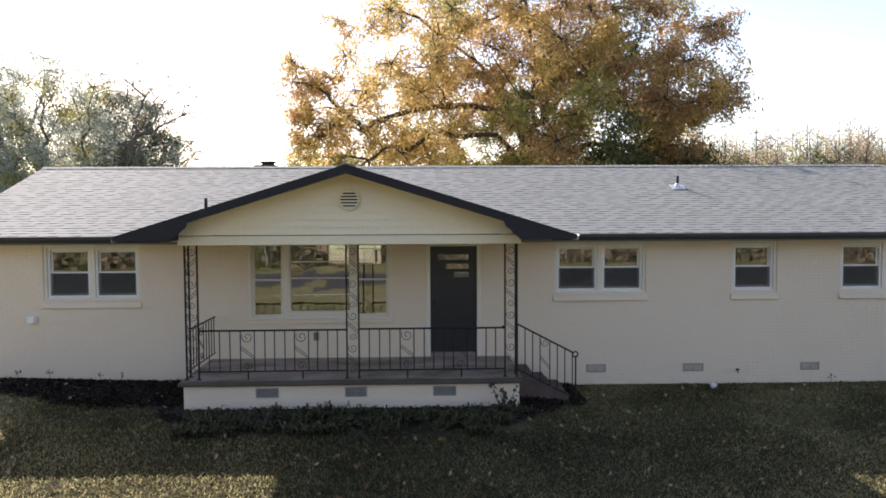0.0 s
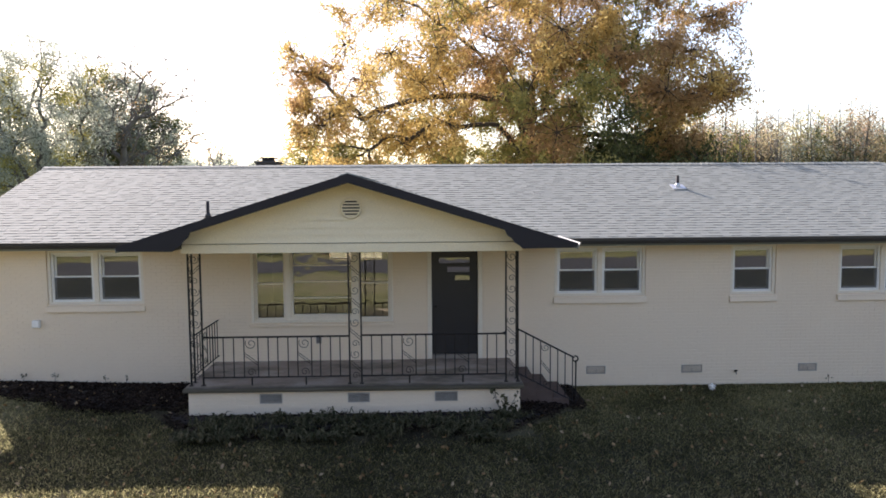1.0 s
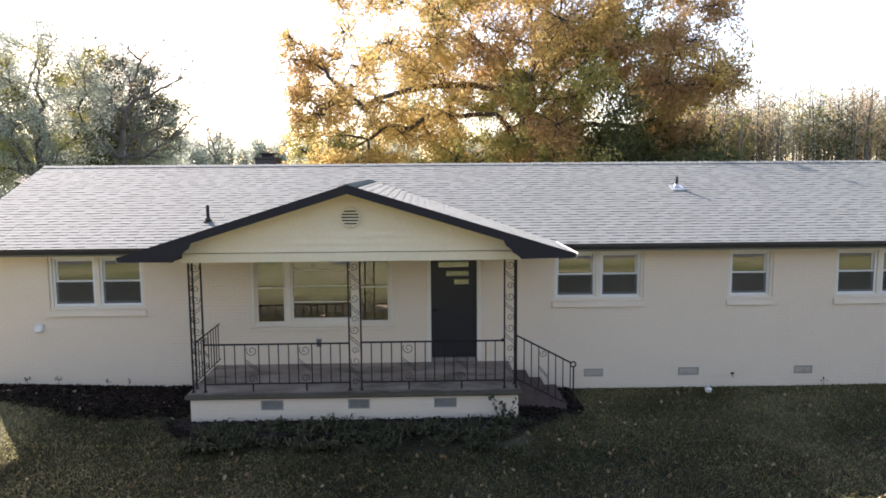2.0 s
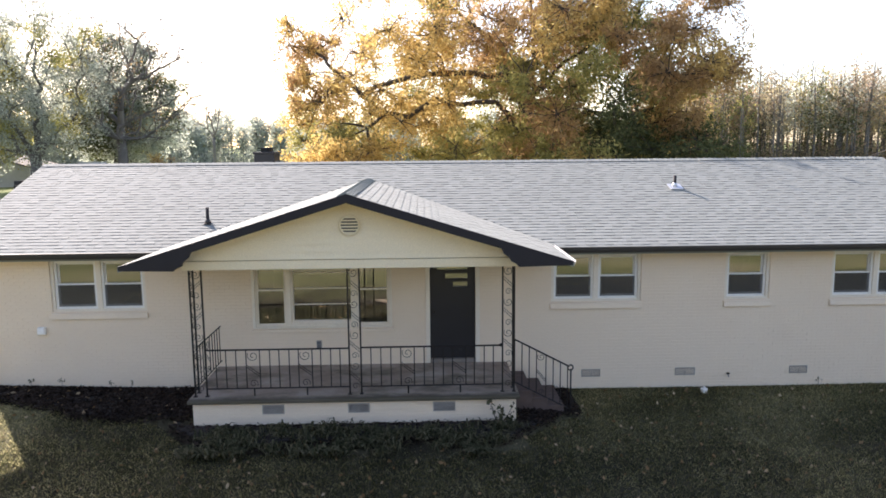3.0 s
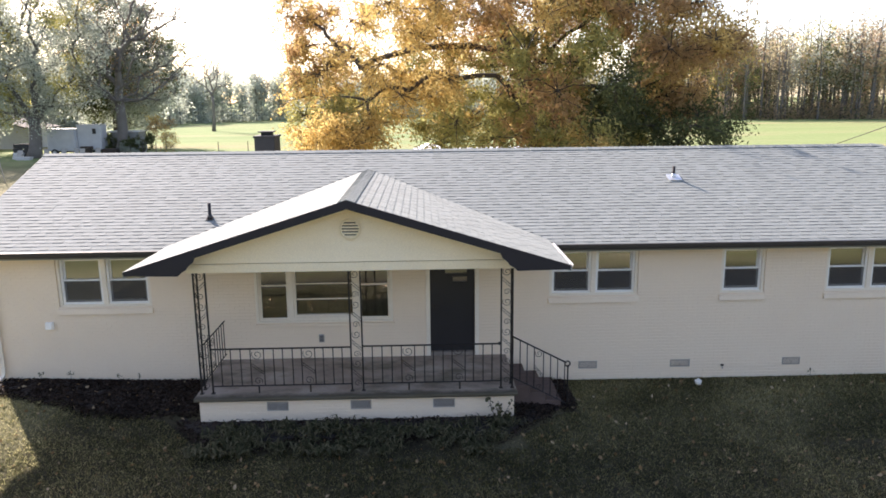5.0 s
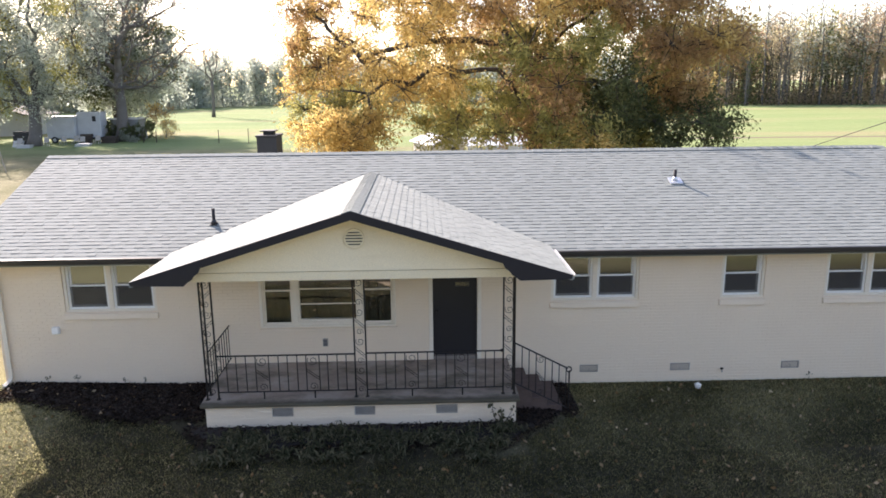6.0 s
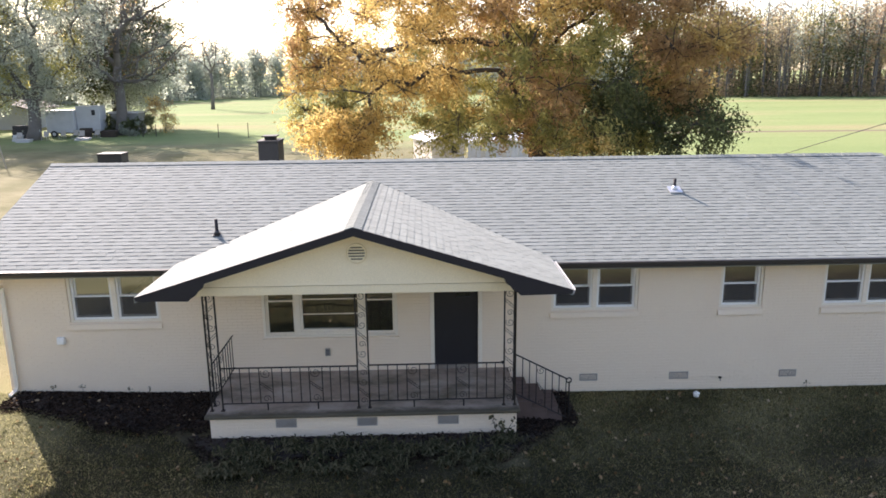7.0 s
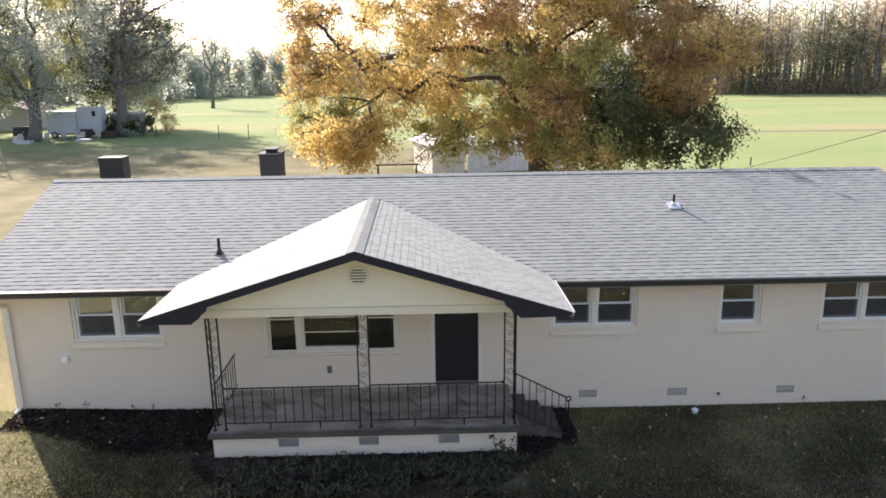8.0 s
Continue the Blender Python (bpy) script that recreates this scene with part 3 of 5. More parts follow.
half_in = PEAVE + 0.02
top = lambda x: porch_z(x) - 0.004
fas = Shape()
for sgn in (-1, 1):
    e = lambda d: PX + sgn * d
    outer = [(e(0), top(e(0))), (e(PEAVE), top(e(PEAVE))), (e(PEAVE - 0.02), 3.09), (e(2.86), 3.075), (e(2.80), 3.13), (e(2.72), 3.18), (e(2.68), 3.24), (e(2.60), 3.30), (e(2.56), porch_z(e(2.56)) - 0.15), (e(0), top(e(0)) - 0.15)]
    fas.prism(outer, "y", PY - 0.005, PY + 0.03)
part("rake_board", fas, BLACK, house, "black painted gable rake board with scrolled returns")
for sgn in (-1, 1):
    a, b = sorted((PX + sgn * 2.88, PX + sgn * (PEAVE - 0.04)))
    part("eave_return", Shape().box(a, b, PY + 0.032, GY + 0.02, 3.08, 3.17), BLACK, house)
    if sgn > 0:
        part("gutter", Shape().prism([(PX + PEAVE - 0.015, 3.165), (PX + PEAVE - 0.015, 3.08), (PX + PEAVE + 0.02, 3.08), (PX + PEAVE + 0.05, 3.165), (PX + PEAVE + 0.042, 3.165), (PX + PEAVE + 0.012, 3.09), (PX + PEAVE, 3.09), (PX + PEAVE, 3.165)], "y", PY + 0.03, -0.62), STEEL, house, "bright metal porch eave gutter")
    part("soffit", Shape().box(*sorted((PX + sgn * 2.9, PX + sgn * (PEAVE - 0.03))), GY, -0.02, 3.06, 3.08), WHITE, house)
slo = Shape()
for sgn in (-1, 1):
    xo = PX + sgn * 2.62
    slo.prism([(PX, PZ - 0.105), (xo, porch_z(xo) - 0.105), (xo, porch_z(xo) - 0.12), (PX, PZ - 0.12)], "y", PY + 0.032, GY + 0.02)
part("soffit", slo, CREAM, house, "sloping porch rake soffit")
part("porch_ceiling", Shape().box(-4.40, 1.42, GY + 0.12, -0.002, 3.0, 3.02), CREAM, house, "cream painted porch ceiling")
part("beam", Shape().box(-4.40, -4.26, GY + 0.122, -0.003, 2.985, 3.15).box(1.28, 1.42, GY + 0.122, -0.003, 2.985, 3.15), CREAM, house)

# ---- porch ----
SLAB = 0.65
porch = thing("porch", (PX, -1.0, 0.2), "raised concrete front porch on a white brick base", "porch")
part("slab", Shape().prism([(-2.04, 0.575), (-0.004, 0.575), (-0.004, SLAB + 0.005), (-2.02, SLAB - 0.01), (-2.04, SLAB - 0.03)], "x", -4.46, 1.46), SLAB_MAT, porch, "stained grey concrete slab", bevel=0.008)
PVENTS = [(-3.15, -2.76, 0.36, 0.53), (-1.62, -1.24, 0.36, 0.53), (-0.10, 0.30, 0.36, 0.53)]
porch_wall = part("base_wall", wall_cells(Shape(), -4.38, 1.40, -0.3, 0.573, PVENTS, -1.9665, -1.85).box(-4.38, -4.26, -1.85, -0.004, -0.3, 0.573).box(1.28, 1.40, -1.85, -0.004, -0.3, 0.573), MORTAR, porch, "white painted brick base wall")
step = thing("porch_steps", (1.9, -0.8, 0.05), "short flight of brown brick steps beside the porch", "steps")
for i in range(3):
    xa, zt = 1.47 + i * 0.30, 0.51 - i * 0.155
    part("step_tread", Shape().box(xa, xa + 0.31, -1.42, -0.25, -0.2, zt), STEP_BRICK, step, bevel=0.01)
    for j in range(6):
        part("brick", Shape().box(xa + 0.005, xa + 0.305, -1.43 + j * 0.198, -1.43 + j * 0.198 + 0.188, zt - 0.02, zt + 0.022), STEP_BRICK, step, bevel=0.006)


# near-black sheet painting the shade between the vent slats
VENT_BACK = plain("vent_shade_backing", (0.03, 0.03, 0.03), (0.05, 0.05, 0.05), 0.8)


def vent_grille(x0, x1, z0, z1, yf, parent):
    v = part("vent", Shape().box(x0, x1, yf - 0.012, yf + 0.01, z1 - 0.018, z1).box(x0, x1, yf - 0.012, yf + 0.01, z0, z0 + 0.018).box(x0, x0 + 0.018, yf - 0.012, yf + 0.01, z0 + 0.018, z1 - 0.018).box(x1 - 0.018, x1, yf - 0.012, yf + 0.01, z0 + 0.018, z1 - 0.018), VENT_GREY, parent, "grey metal foundation vent")
    part("backing", Shape().box(x0 + 0.01, x1 - 0.01, yf + 0.03, yf + 0.04, z0 + 0.01, z1 - 0.01), VENT_BACK, v)
    n = 5
    for i in range(n):
        zc = z0 + 0.02 + (z1 - z0 - 0.04) * (i + 0.5) / n
        part("slat", Shape().prism([(yf - 0.006, zc - 0.006), (yf + 0.02, zc + 0.004), (yf + 0.02, zc + 0.008), (yf - 0.006, zc + 0.001)], "x", x0 + 0.018, x1 - 0.018), VENT_GREY, v)
    part("lever", Shape().box((x0 + x1) / 2 - 0.006, (x0 + x1) / 2 + 0.006, yf - 0.022, yf - 0.008, z0 + 0.02, z0 + 0.09), VENT_GREY, v)


for v in PVENTS:
    vent_grille(*v, -1.968, porch)
for v in FOUND_VENTS:
    vent_grille(*v, -0.002, house)


# ---- wrought iron ----
def scroll(cx, cy, cz, ux, uy, r, turns=1.35, flip=1, start=0.0, n=22):
    """A spiral in the upright plane along (ux, uy)."""
    pts = []
    for i in range(n):
        t = i / (n - 1)
        a = start + flip * turns * 2 * math.pi * t
        q = r * (1 - 0.78 * t)
        pts.append((cx + ux * q * math.cos(a), cy + uy * q * math.cos(a), cz + q * math.sin(a)))
    return pts


def flat_panel(parent, ax, ay, bx, by, z0, z1):
    """Scrollwork between two column posts: stacked S-scrolls and slanting bars."""
    ux, uy = bx - ax, by - ay
    w = math.hypot(ux, uy)
    ux, uy = ux / w, uy / w
    mx, my = (ax + bx) / 2, (ay + by) / 2
    n = 4
    h = (z1 - z0) / n
    for i in range(n):
        zb = z0 + i * h
        r = w * 0.40
        part("scroll", Shape().tube(scroll(mx, my, zb + h - r - 0.01, ux, uy, r, start=2.6), 0.0055, 5), IRON, parent, smooth=True)
        part("scroll", Shape().tube(scroll(mx, my, zb + r + 0.01, ux, uy, r * 0.8, start=-0.5), 0.0055, 5), IRON, parent, smooth=True)
        for d in (0.0, 0.05):
            part("bar", Shape().tube([(ax + ux * 0.012, ay + uy * 0.012, zb + h * 0.66 - d), (bx - ux * 0.012, by - uy * 0.012, zb + h * 0.36 - d)], 0.0055, 5), IRON, parent)


def column(posts, z0=SLAB, z1=2.99):
    x, y = posts[0]
    col = thing("porch_column", (x, y, z0), "black wrought-iron porch column with scrollwork", "column", "porch columns")
    for px, py in posts:
        part("post", Shape().box(px - 0.014, px + 0.014, py - 0.014, py + 0.014, z0, z1), IRON, col, bevel=0.002)
        part("foot_plate", Shape().box(px - 0.035, px + 0.035, py - 0.035, py + 0.035, z0 - 0.004, z0 + 0.008), IRON, col)
    for (ax, ay), (bx, by) in zip(posts, posts[1:]):
        flat_panel(col, ax, ay, bx, by, z0 + 0.05, z1 - 0.02)
    return col


RY = -1.80
column([(-4.16, RY), (-4.37, RY), (-4.37, RY + 0.21)])
column([(-1.595, RY), (-1.385, RY)])
column([(1.17, RY), (1.38, RY), (1.38, RY + 0.21)])


def railing(p, q, z_top, z_bot, gaps, panels, label, feet=(), drop=0.0):
    """Rail from p to q in plan; gaps: balusters as shares of the run; panels: pairs of shares that hold scrolls."""
    r = thing("porch_railing", (p[0], p[1], SLAB), label, "railing", "porch railings")
    at = lambda s, z: (p[0] + (q[0] - p[0]) * s, p[1] + (q[1] - p[1]) * s, z - drop * s)
    part("top_rail", Shape().tube([at(0, z_top), at(1, z_top)], 0.017, 4), IRON, r, bevel=0.002)
    part("bottom_rail", Shape().tube([at(0, z_bot), at(1, z_bot)], 0.014, 4), IRON, r, bevel=0.002)
    for s in gaps:
        part("baluster", Shape().tube([at(s, z_bot), at(s, z_top)], 0.0095, 4), IRON, r)
    L = math.hypot(q[0] - p[0], q[1] - p[1])
    ux, uy = (q[0] - p[0]) / L, (q[1] - p[1]) / L
    for a, b in panels:
        m, w = (a + b) / 2, (b - a) * L
        x, y, zt = at(m, z_top)
        zb = at(m, z_bot)[2]
        part("scroll", Shape().tube(scroll(x, y, zt - w * 0.47, ux, uy, w * 0.42, start=2.6), 0.006, 5), IRON, r, smooth=True)
        part("scroll", Shape().tube(scroll(x, y, zb + w * 0.36, ux, uy, w * 0.32, start=-0.5), 0.006, 5), IRON, r, smooth=True)
        for d in (0.0, 0.045):
            h = zt - zb
            part("bar", Shape().tube([at(a, 0)[:2] + (zb + h * 0.62 - d,), at(b, 0)[:2] + (zb + h * 0.36 - d,)], 0.006, 5), IRON, r)
    for s in feet:
        x, y, z = at(s, z_bot)
        part("foot", Shape().tube([(x, y, z), (x, y, SLAB - 0.012)], 0.014, 4), IRON, r)
    return r


g1 = [0.07, 0.14, 0.21, 0.28, 0.375, 0.445, 0.51, 0.58, 0.645, 0.74, 0.80, 0.87, 0.935]
railing((-4.16, RY), (-1.595, RY), 1.50, 0.785, g1, [(0.28, 0.375), (0.645, 0.74)], "black wrought-iron porch railing with scroll panels", (0.33, 0.70))
railing((-1.385, RY), (1.17, RY), 1.51, 0.785, g1, [(0.28, 0.375), (0.645, 0.74)], "black wrought-iron porch railing with scroll panels", (0.33, 0.70))
railing((-4.37, RY + 0.21), (-4.37, -0.03), 1.50, 0.785, [0.11, 0.22, 0.33, 0.50, 0.61, 0.72, 0.83, 0.94], [(0.33, 0.50)], "short side porch railing of black wrought iron")
sr = railing((1.42, -1.42), (2.47, -1.42), 1.52, 0.70, [0.02, 0.15, 0.28, 0.41, 0.58, 0.71, 0.84, 0.97], [(0.41, 0.58)], "sloping wrought-iron stair railing with a curled end", (), 0.55)
part("newel", Shape().tube([(2.50, -1.42, 0.92), (2.50, -1.42, 0.02)], 0.016, 6), IRON, sr)
part("curl", Shape().tube([(2.49 + 0.05 * math.cos(a), -1.42, 0.95 + 0.05 * math.sin(a)) for a in np.linspace(1.9, -4.2, 20)], 0.014, 6), IRON, sr, smooth=True)
part("post", Shape().tube([(1.42, -1.42, 1.53), (1.42, -1.42, 0.62)], 0.018, 4), IRON, sr)
part("top_rail", Shape().tube([(1.38, -1.60, 1.50), (1.42, -1.42, 1.52)], 0.014, 4), IRON, sr)
part("finial", Shape().tube([(1.12, RY - 0.02, 1.50), (1.13, RY - 0.02, 1.515), (1.15, RY - 0.02, 1.525), (1.18, RY - 0.02, 1.51)], [0.012, 0.035, 0.03, 0.012], 8), IRON, sr, smooth=True)

# ---- small fittings on the walls ----
mb = thing("outdoor_socket", (-7.92, 0, 1.46), "small white weatherproof socket box on the brick wall", "socket box")
part("box", Shape().box(-8.0, -7.85, -0.07, 0.0, 1.39, 1.54), VINYL, mb, bevel=0.006)
part("cover", Shape().prism([(-0.072, 1.40), (-0.095, 1.41), (-0.082, 1.53), (-0.072, 1.53)], "x", -7.995, -7.865), VINYL, mb, bevel=0.003)
ob = thing("wall_outlet", (-2.38, 0, 1.09), "grey outdoor outlet plate on the porch wall", "outlet")
part("plate", Shape().box(-2.44, -2.33, -0.03, 0.0, 1.00, 1.17), VENT_GREY, ob, bevel=0.006)
part("cover", Shape().box(-2.425, -2.345, -0.045, -0.031, 1.02, 1.09).box(-2.425, -2.345, -0.045, -0.031, 1.095, 1.155), plain("dark_grey_cover", (0.10, 0.10, 0.10), (0.16, 0.16, 0.16), 0.5), ob, bevel=0.004)
hb = thing("hose_bib", (6.08, 0, 0.30), "small brass hose tap on the brick wall", "tap")
part("pipe", Shape().tube([(6.08, 0.0, 0.31), (6.08, -0.07, 0.31), (6.08, -0.10, 0.27)], 0.014, 8), VENT_GREY, hb, smooth=True)
part("handle", Shape().tube([(6.08, -0.07, 0.33), (6.08, -0.07, 0.35)], [0.035, 0.035], 10), IRON, hb)
cl = thing("cleanout_cap", (5.47, -0.36, ground_z(5.47, -0.36)), "round white plastic drain cleanout in the grass", "drain cap")
gz = ground_z(5.47, -0.36)
part("pipe", Shape().tube([(5.47, -0.36, gz - 0.05), (5.47, -0.36, gz + 0.06)], 0.06, 16), VINYL, cl)
part("cap", Shape().tube([(5.47, -0.36, gz + 0.06), (5.47, -0.36, gz + 0.085), (5.47, -0.36, gz + 0.09), (5.47, -0.36, gz + 0.12)], [0.072, 0.072, 0.03, 0.025], 16), VINYL, cl)


# ---- roof fittings ----
def vent_pipe(x, y, h, label, metal):
    zb = main_z(y)
    p = thing("vent_pipe", (x, y, zb), label, "vent pipe", "roof vent pipes")
    w = 0.15 if metal is STEEL else 0.07
    part("flashing", Shape().add([(x + dx, y + dy, zb + SLOPE * dy + e) for e in (0.022, 0.004) for dx, dy in ((-w, -w * 1.1), (w, -w * 1.1), (w, w * 0.7), (-w, w * 0.7))],
                                 [(0, 1, 2, 3), (7, 6, 5, 4), (0, 4, 5, 1), (1, 5, 6, 2), (2, 6, 7, 3), (3, 7, 4, 0)]), metal, p)
    part("boot", Shape().tube([(x, y, zb), (x, y, zb + 0.06), (x, y, zb + 0.09)], [0.075, 0.05, 0.042], 14), metal, p, smooth=True)
    part("pipe", Shape().tube([(x, y, zb - 0.1), (x, y, zb + h)], 0.035, 12), BLACK, p, smooth=True)


vent_pipe(-4.72, 0.72, 0.33, "black plumbing vent pipe near the porch roof valley", GUTTER)
vent_pipe(5.64, 2.30, 0.26, "black plumbing vent pipe with bright metal flashing", STEEL)
ch = thing("chimney", (-4.88, 7.4, 3.4), "black painted brick chimney rising behind the roof ridge", "chimney")
part("shaft", Shape().box(-5.12, -4.54, 7.0, 7.9, 3.2, 4.88), CHIM, ch, bevel=0.01)
part("crown", Shape().box(-5.15, -4.51, 6.97, 7.93, 4.88, 4.94), CHIM, ch, "projecting mortar crown", bevel=0.01)
part("flue_cap", Shape().box(-4.98, -4.68, 7.3, 7.65, 4.94, 5.03).box(-5.05, -4.62, 7.2, 7.75, 5.03, 5.065), CHIM, ch, bevel=0.006)


# ---- trees ----
def leaf_quads(rng, pts, size, narrow=0.33, droop=0.0):
    n = len(pts)
    d = rng.normal(size=(n, 3)) - np.array([0, 0, droop])
    d /= np.linalg.norm(d, axis=1)[:, None]
    e = np.cross(d, rng.normal(size=(n, 3)))
    e /= np.linalg.norm(e, axis=1)[:, None]
    s = size * rng.uniform(0.6, 1.3, n)[:, None]
    nrm = np.cross(d, e)
    out = np.empty((n, 4, 3))
    out[:, 0], out[:, 2] = pts - d * s * 0.55, pts + d * s * 0.55 + nrm * s * 0.15
    out[:, 1], out[:, 3] = pts + e * s * narrow, pts - e * s * narrow
    return out.reshape(-1, 3)


def tree(name, base, trunk_top, trunk_r, clumps, label, leaf_size, twigs=7, category="tree", bark=BARK, seed=1, group="", limbs=(), narrow=0.33, droop=0.0, jitter=0.2):
    """clumps: rows of centre, radius, material, number of leaves. Limbs grow from the trunk to each clump, the nearest first."""
    rng = np.random.default_rng(seed)
    t = thing(name, base, label, category, group)
    bx, by, bz = base
    nodes, parent, host = [], [], []
    for i in range(5):
        s = i / 4
        nodes.append(np.array([bx + trunk_top[0] * s + (0.12 * math.sin(3 * s) * trunk_r * 3), by + trunk_top[1] * s, bz - 0.15 + (trunk_top[2] + 0.15) * s]))
        parent.append(i - 1)
    root = nodes[4]
    reach = {i: 0.0 for i in range(5)}
    reach.update({0: 99, 1: 99, 2: 6})
    for line in limbs:
        near = np.array(line[0])
        up = min(range(2, len(nodes)), key=lambda i: np.linalg.norm(nodes[i] - near))
        for p in line:
            nodes.append(np.array(p, float))
            parent.append(up)
            reach[len(nodes) - 1] = reach[up] + 0.3
            up = len(nodes) - 1
    for c, *_ in sorted(clumps, key=lambda c: np.linalg.norm(np.array(c[0]) - root)):
        c = np.array(c)
        best = min(range(2, len(nodes)), key=lambda i: np.linalg.norm(nodes[i] - c) + 0.45 * reach[i] + (1.5 if nodes[i][2] > c[2] + 1 else 0))
        d = np.linalg.norm(nodes[best] - c)
        if d > 2.5:
            mid = (nodes[best] + c) / 2 + rng.normal(size=3) * d * 0.07 + np.array([0, 0, d * 0.06])
            nodes.append(mid)
            parent.append(best)
            reach[len(nodes) - 1] = reach[best] + d / 2
            best = len(nodes) - 1
        nodes.append(c)
        parent.append(best)
        reach[len(nodes) - 1] = reach[best] + d
    load = [1.0] * len(nodes)
    for i in range(len(nodes) - 1, 0, -1):
        load[parent[i]] += load[i]
    rad = [trunk_r * (0.64 if limbs else 1.0) * (l / load[0]) ** 0.55 for l in load]
    wood = Shape()
    trunk = Shape()
    flare = [1.35, 1.02, 0.95, 0.9, 0.86]
    trunk.tube(nodes[:5], [trunk_r * k for k in flare], 12)
    for i in range(5, len(nodes)):
        a, b = nodes[parent[i]], nodes[i]
        L = np.linalg.norm(b - a)
        pts = [a + (b - a) * s + rng.normal(size=3) * L * 0.035 * (0 < s < 1) + np.array([0, 0, L * 0.06 * s * (1 - s) * 4 * 0.5]) for s in (0, 0.3, 0.6, 1)]
        r0, r1 = min(rad[parent[i]] * 0.9, rad[i] * 1.35), rad[i]
        r1 = max(r1, 0.012)
        wood.tube(pts, [max(r0, 0.016), r0 * 0.7 + r1 * 0.3, r0 * 0.35 + r1 * 0.65, r1], 6 if r0 > 0.05 else 4, False)
    groups = {}
    for c, r, mat, n in clumps:
        c = np.array(c)
        per = max(1, n // twigs)
        for _ in range(twigs):
            d = rng.normal(size=3) * np.array([1, 1, 0.75])
            d /= np.linalg.norm(d)
            tip = c + d * r * rng.uniform(0.7, 1.15)
            wood.tube([c, (c + tip) / 2 + rng.normal(size=3) * r * 0.1, tip], [0.022 * leaf_size / 0.16, 0.014 * leaf_size / 0.16, 0.006 * leaf_size / 0.16], 3, False)
            if mat is not None:
                s = rng.uniform(0.25, 1.05, per)[:, None]
                p = c + (tip - c) * s + rng.normal(size=(per, 3)) * r * jitter - np.array([0, 0, 0.1]) * r * s
                groups.setdefault(mat.name, (mat, []))[1].append(p)
    part("trunk", trunk, bark, t, smooth=True)
    tagged(part("branchwork", wood, bark, t, smooth=True), kind="stuff")
    for nm, (mat, ps) in groups.items():
        part("crown", Shape().bulk(leaf_quads(rng, np.concatenate(ps), leaf_size, narrow, droop), 4), mat, t, nm.replace("_", " "), smooth="open")
    return t


OAK_LIMBS = [
    [(4.4, 18.4, 6.6), (3.3, 17.6, 8.4), (2.2, 17.4, 10.0), (0.6, 17.8, 11.2), (-1.0, 18.4, 12.4), (-2.2, 19.0, 13.6)],
    [(4.2, 17.8, 5.6), (3.0, 17.4, 6.9), (1.5, 17.4, 6.8), (0.4, 17.8, 7.1), (-0.8, 18.0, 6.3), (-1.7, 18.4, 6.5), (-2.6, 18.6, 5.9), (-3.9, 19.0, 6.1)],
    [(3.3, 17.0, 8.0), (0.8, 17.2, 8.1), (-1.7, 18.5, 7.8), (-2.9, 19.4, 7.3), (-4.0, 20.0, 8.3), (-5.2, 20.6, 9.5), (-6.0, 21.0, 10.7)],
    [(4.8, 18.4, 7.4), (4.8, 18.6, 9.6), (4.5, 19.2, 13.2), (4.3, 20.6, 15.6), (3.8, 21.8, 17.2)],
    [(5.2, 18.6, 7.6), (5.8, 19.4, 9.5), (6.4, 20.4, 13.2), (7.2, 21.8, 15.8)],
    [(5.8, 18.4, 9.4), (6.7, 18.2, 10.7), (8.4, 18.4, 10.8), (9.4, 18.8, 11.6), (11.2, 19.4, 12.2)],
    [(5.6, 18.0, 8.2), (7.2, 17.2, 9.4), (8.5, 16.8, 9.7), (10.8, 16.8, 9.2), (12.4, 17.2, 8.8)],
    [(5.3, 17.6, 5.6), (6.8, 16.2, 6.4), (8.6, 15.4, 6.2), (10.6, 15.4, 5.6)],
    [(4.6, 17.2, 6.2), (4.0, 15.4, 7.0), (3.2, 14.0, 6.8), (2.6, 12.8, 6.0)],
]


def oak_leaf_kind(x, z, u):
    """Colour follows the crown: gold towards one end, olive low down, a dark green pocket, russet at the other end."""
    if 6.2 < x < 9.4 and 4.8 < z < 7.2 and u < 0.75:
        return LEAF_DARK
    if x < 1.5:
        if z < 7.0 and x > -1.6:
            return LEAF_OLIVE if u < 0.55 else LEAF_GOLD
        if x < -3.6 and z > 7.0:
            return LEAF_BROWN if u < 0.7 else LEAF_GOLD
        return LEAF_GOLD if u < 0.56 else LEAF_OLIVE if u < 0.80 else LEAF_BROWN
    if x < 7.6:
        if z > 8.6:
            return LEAF_GOLD if u < 0.36 else LEAF_BROWN if u < 0.78 else LEAF_OLIVE
        return LEAF_OLIVE if u < 0.58 else LEAF_BROWN if u < 0.80 else LEAF_GOLD
    if z < 5.4:
        return LEAF_DARK if u < 0.35 else LEAF_OLIVE if u < 0.7 else LEAF_BROWN
    return LEAF_BROWN if u < 0.62 else LEAF_GOLD if u < 0.74 else LEAF_OLIVE


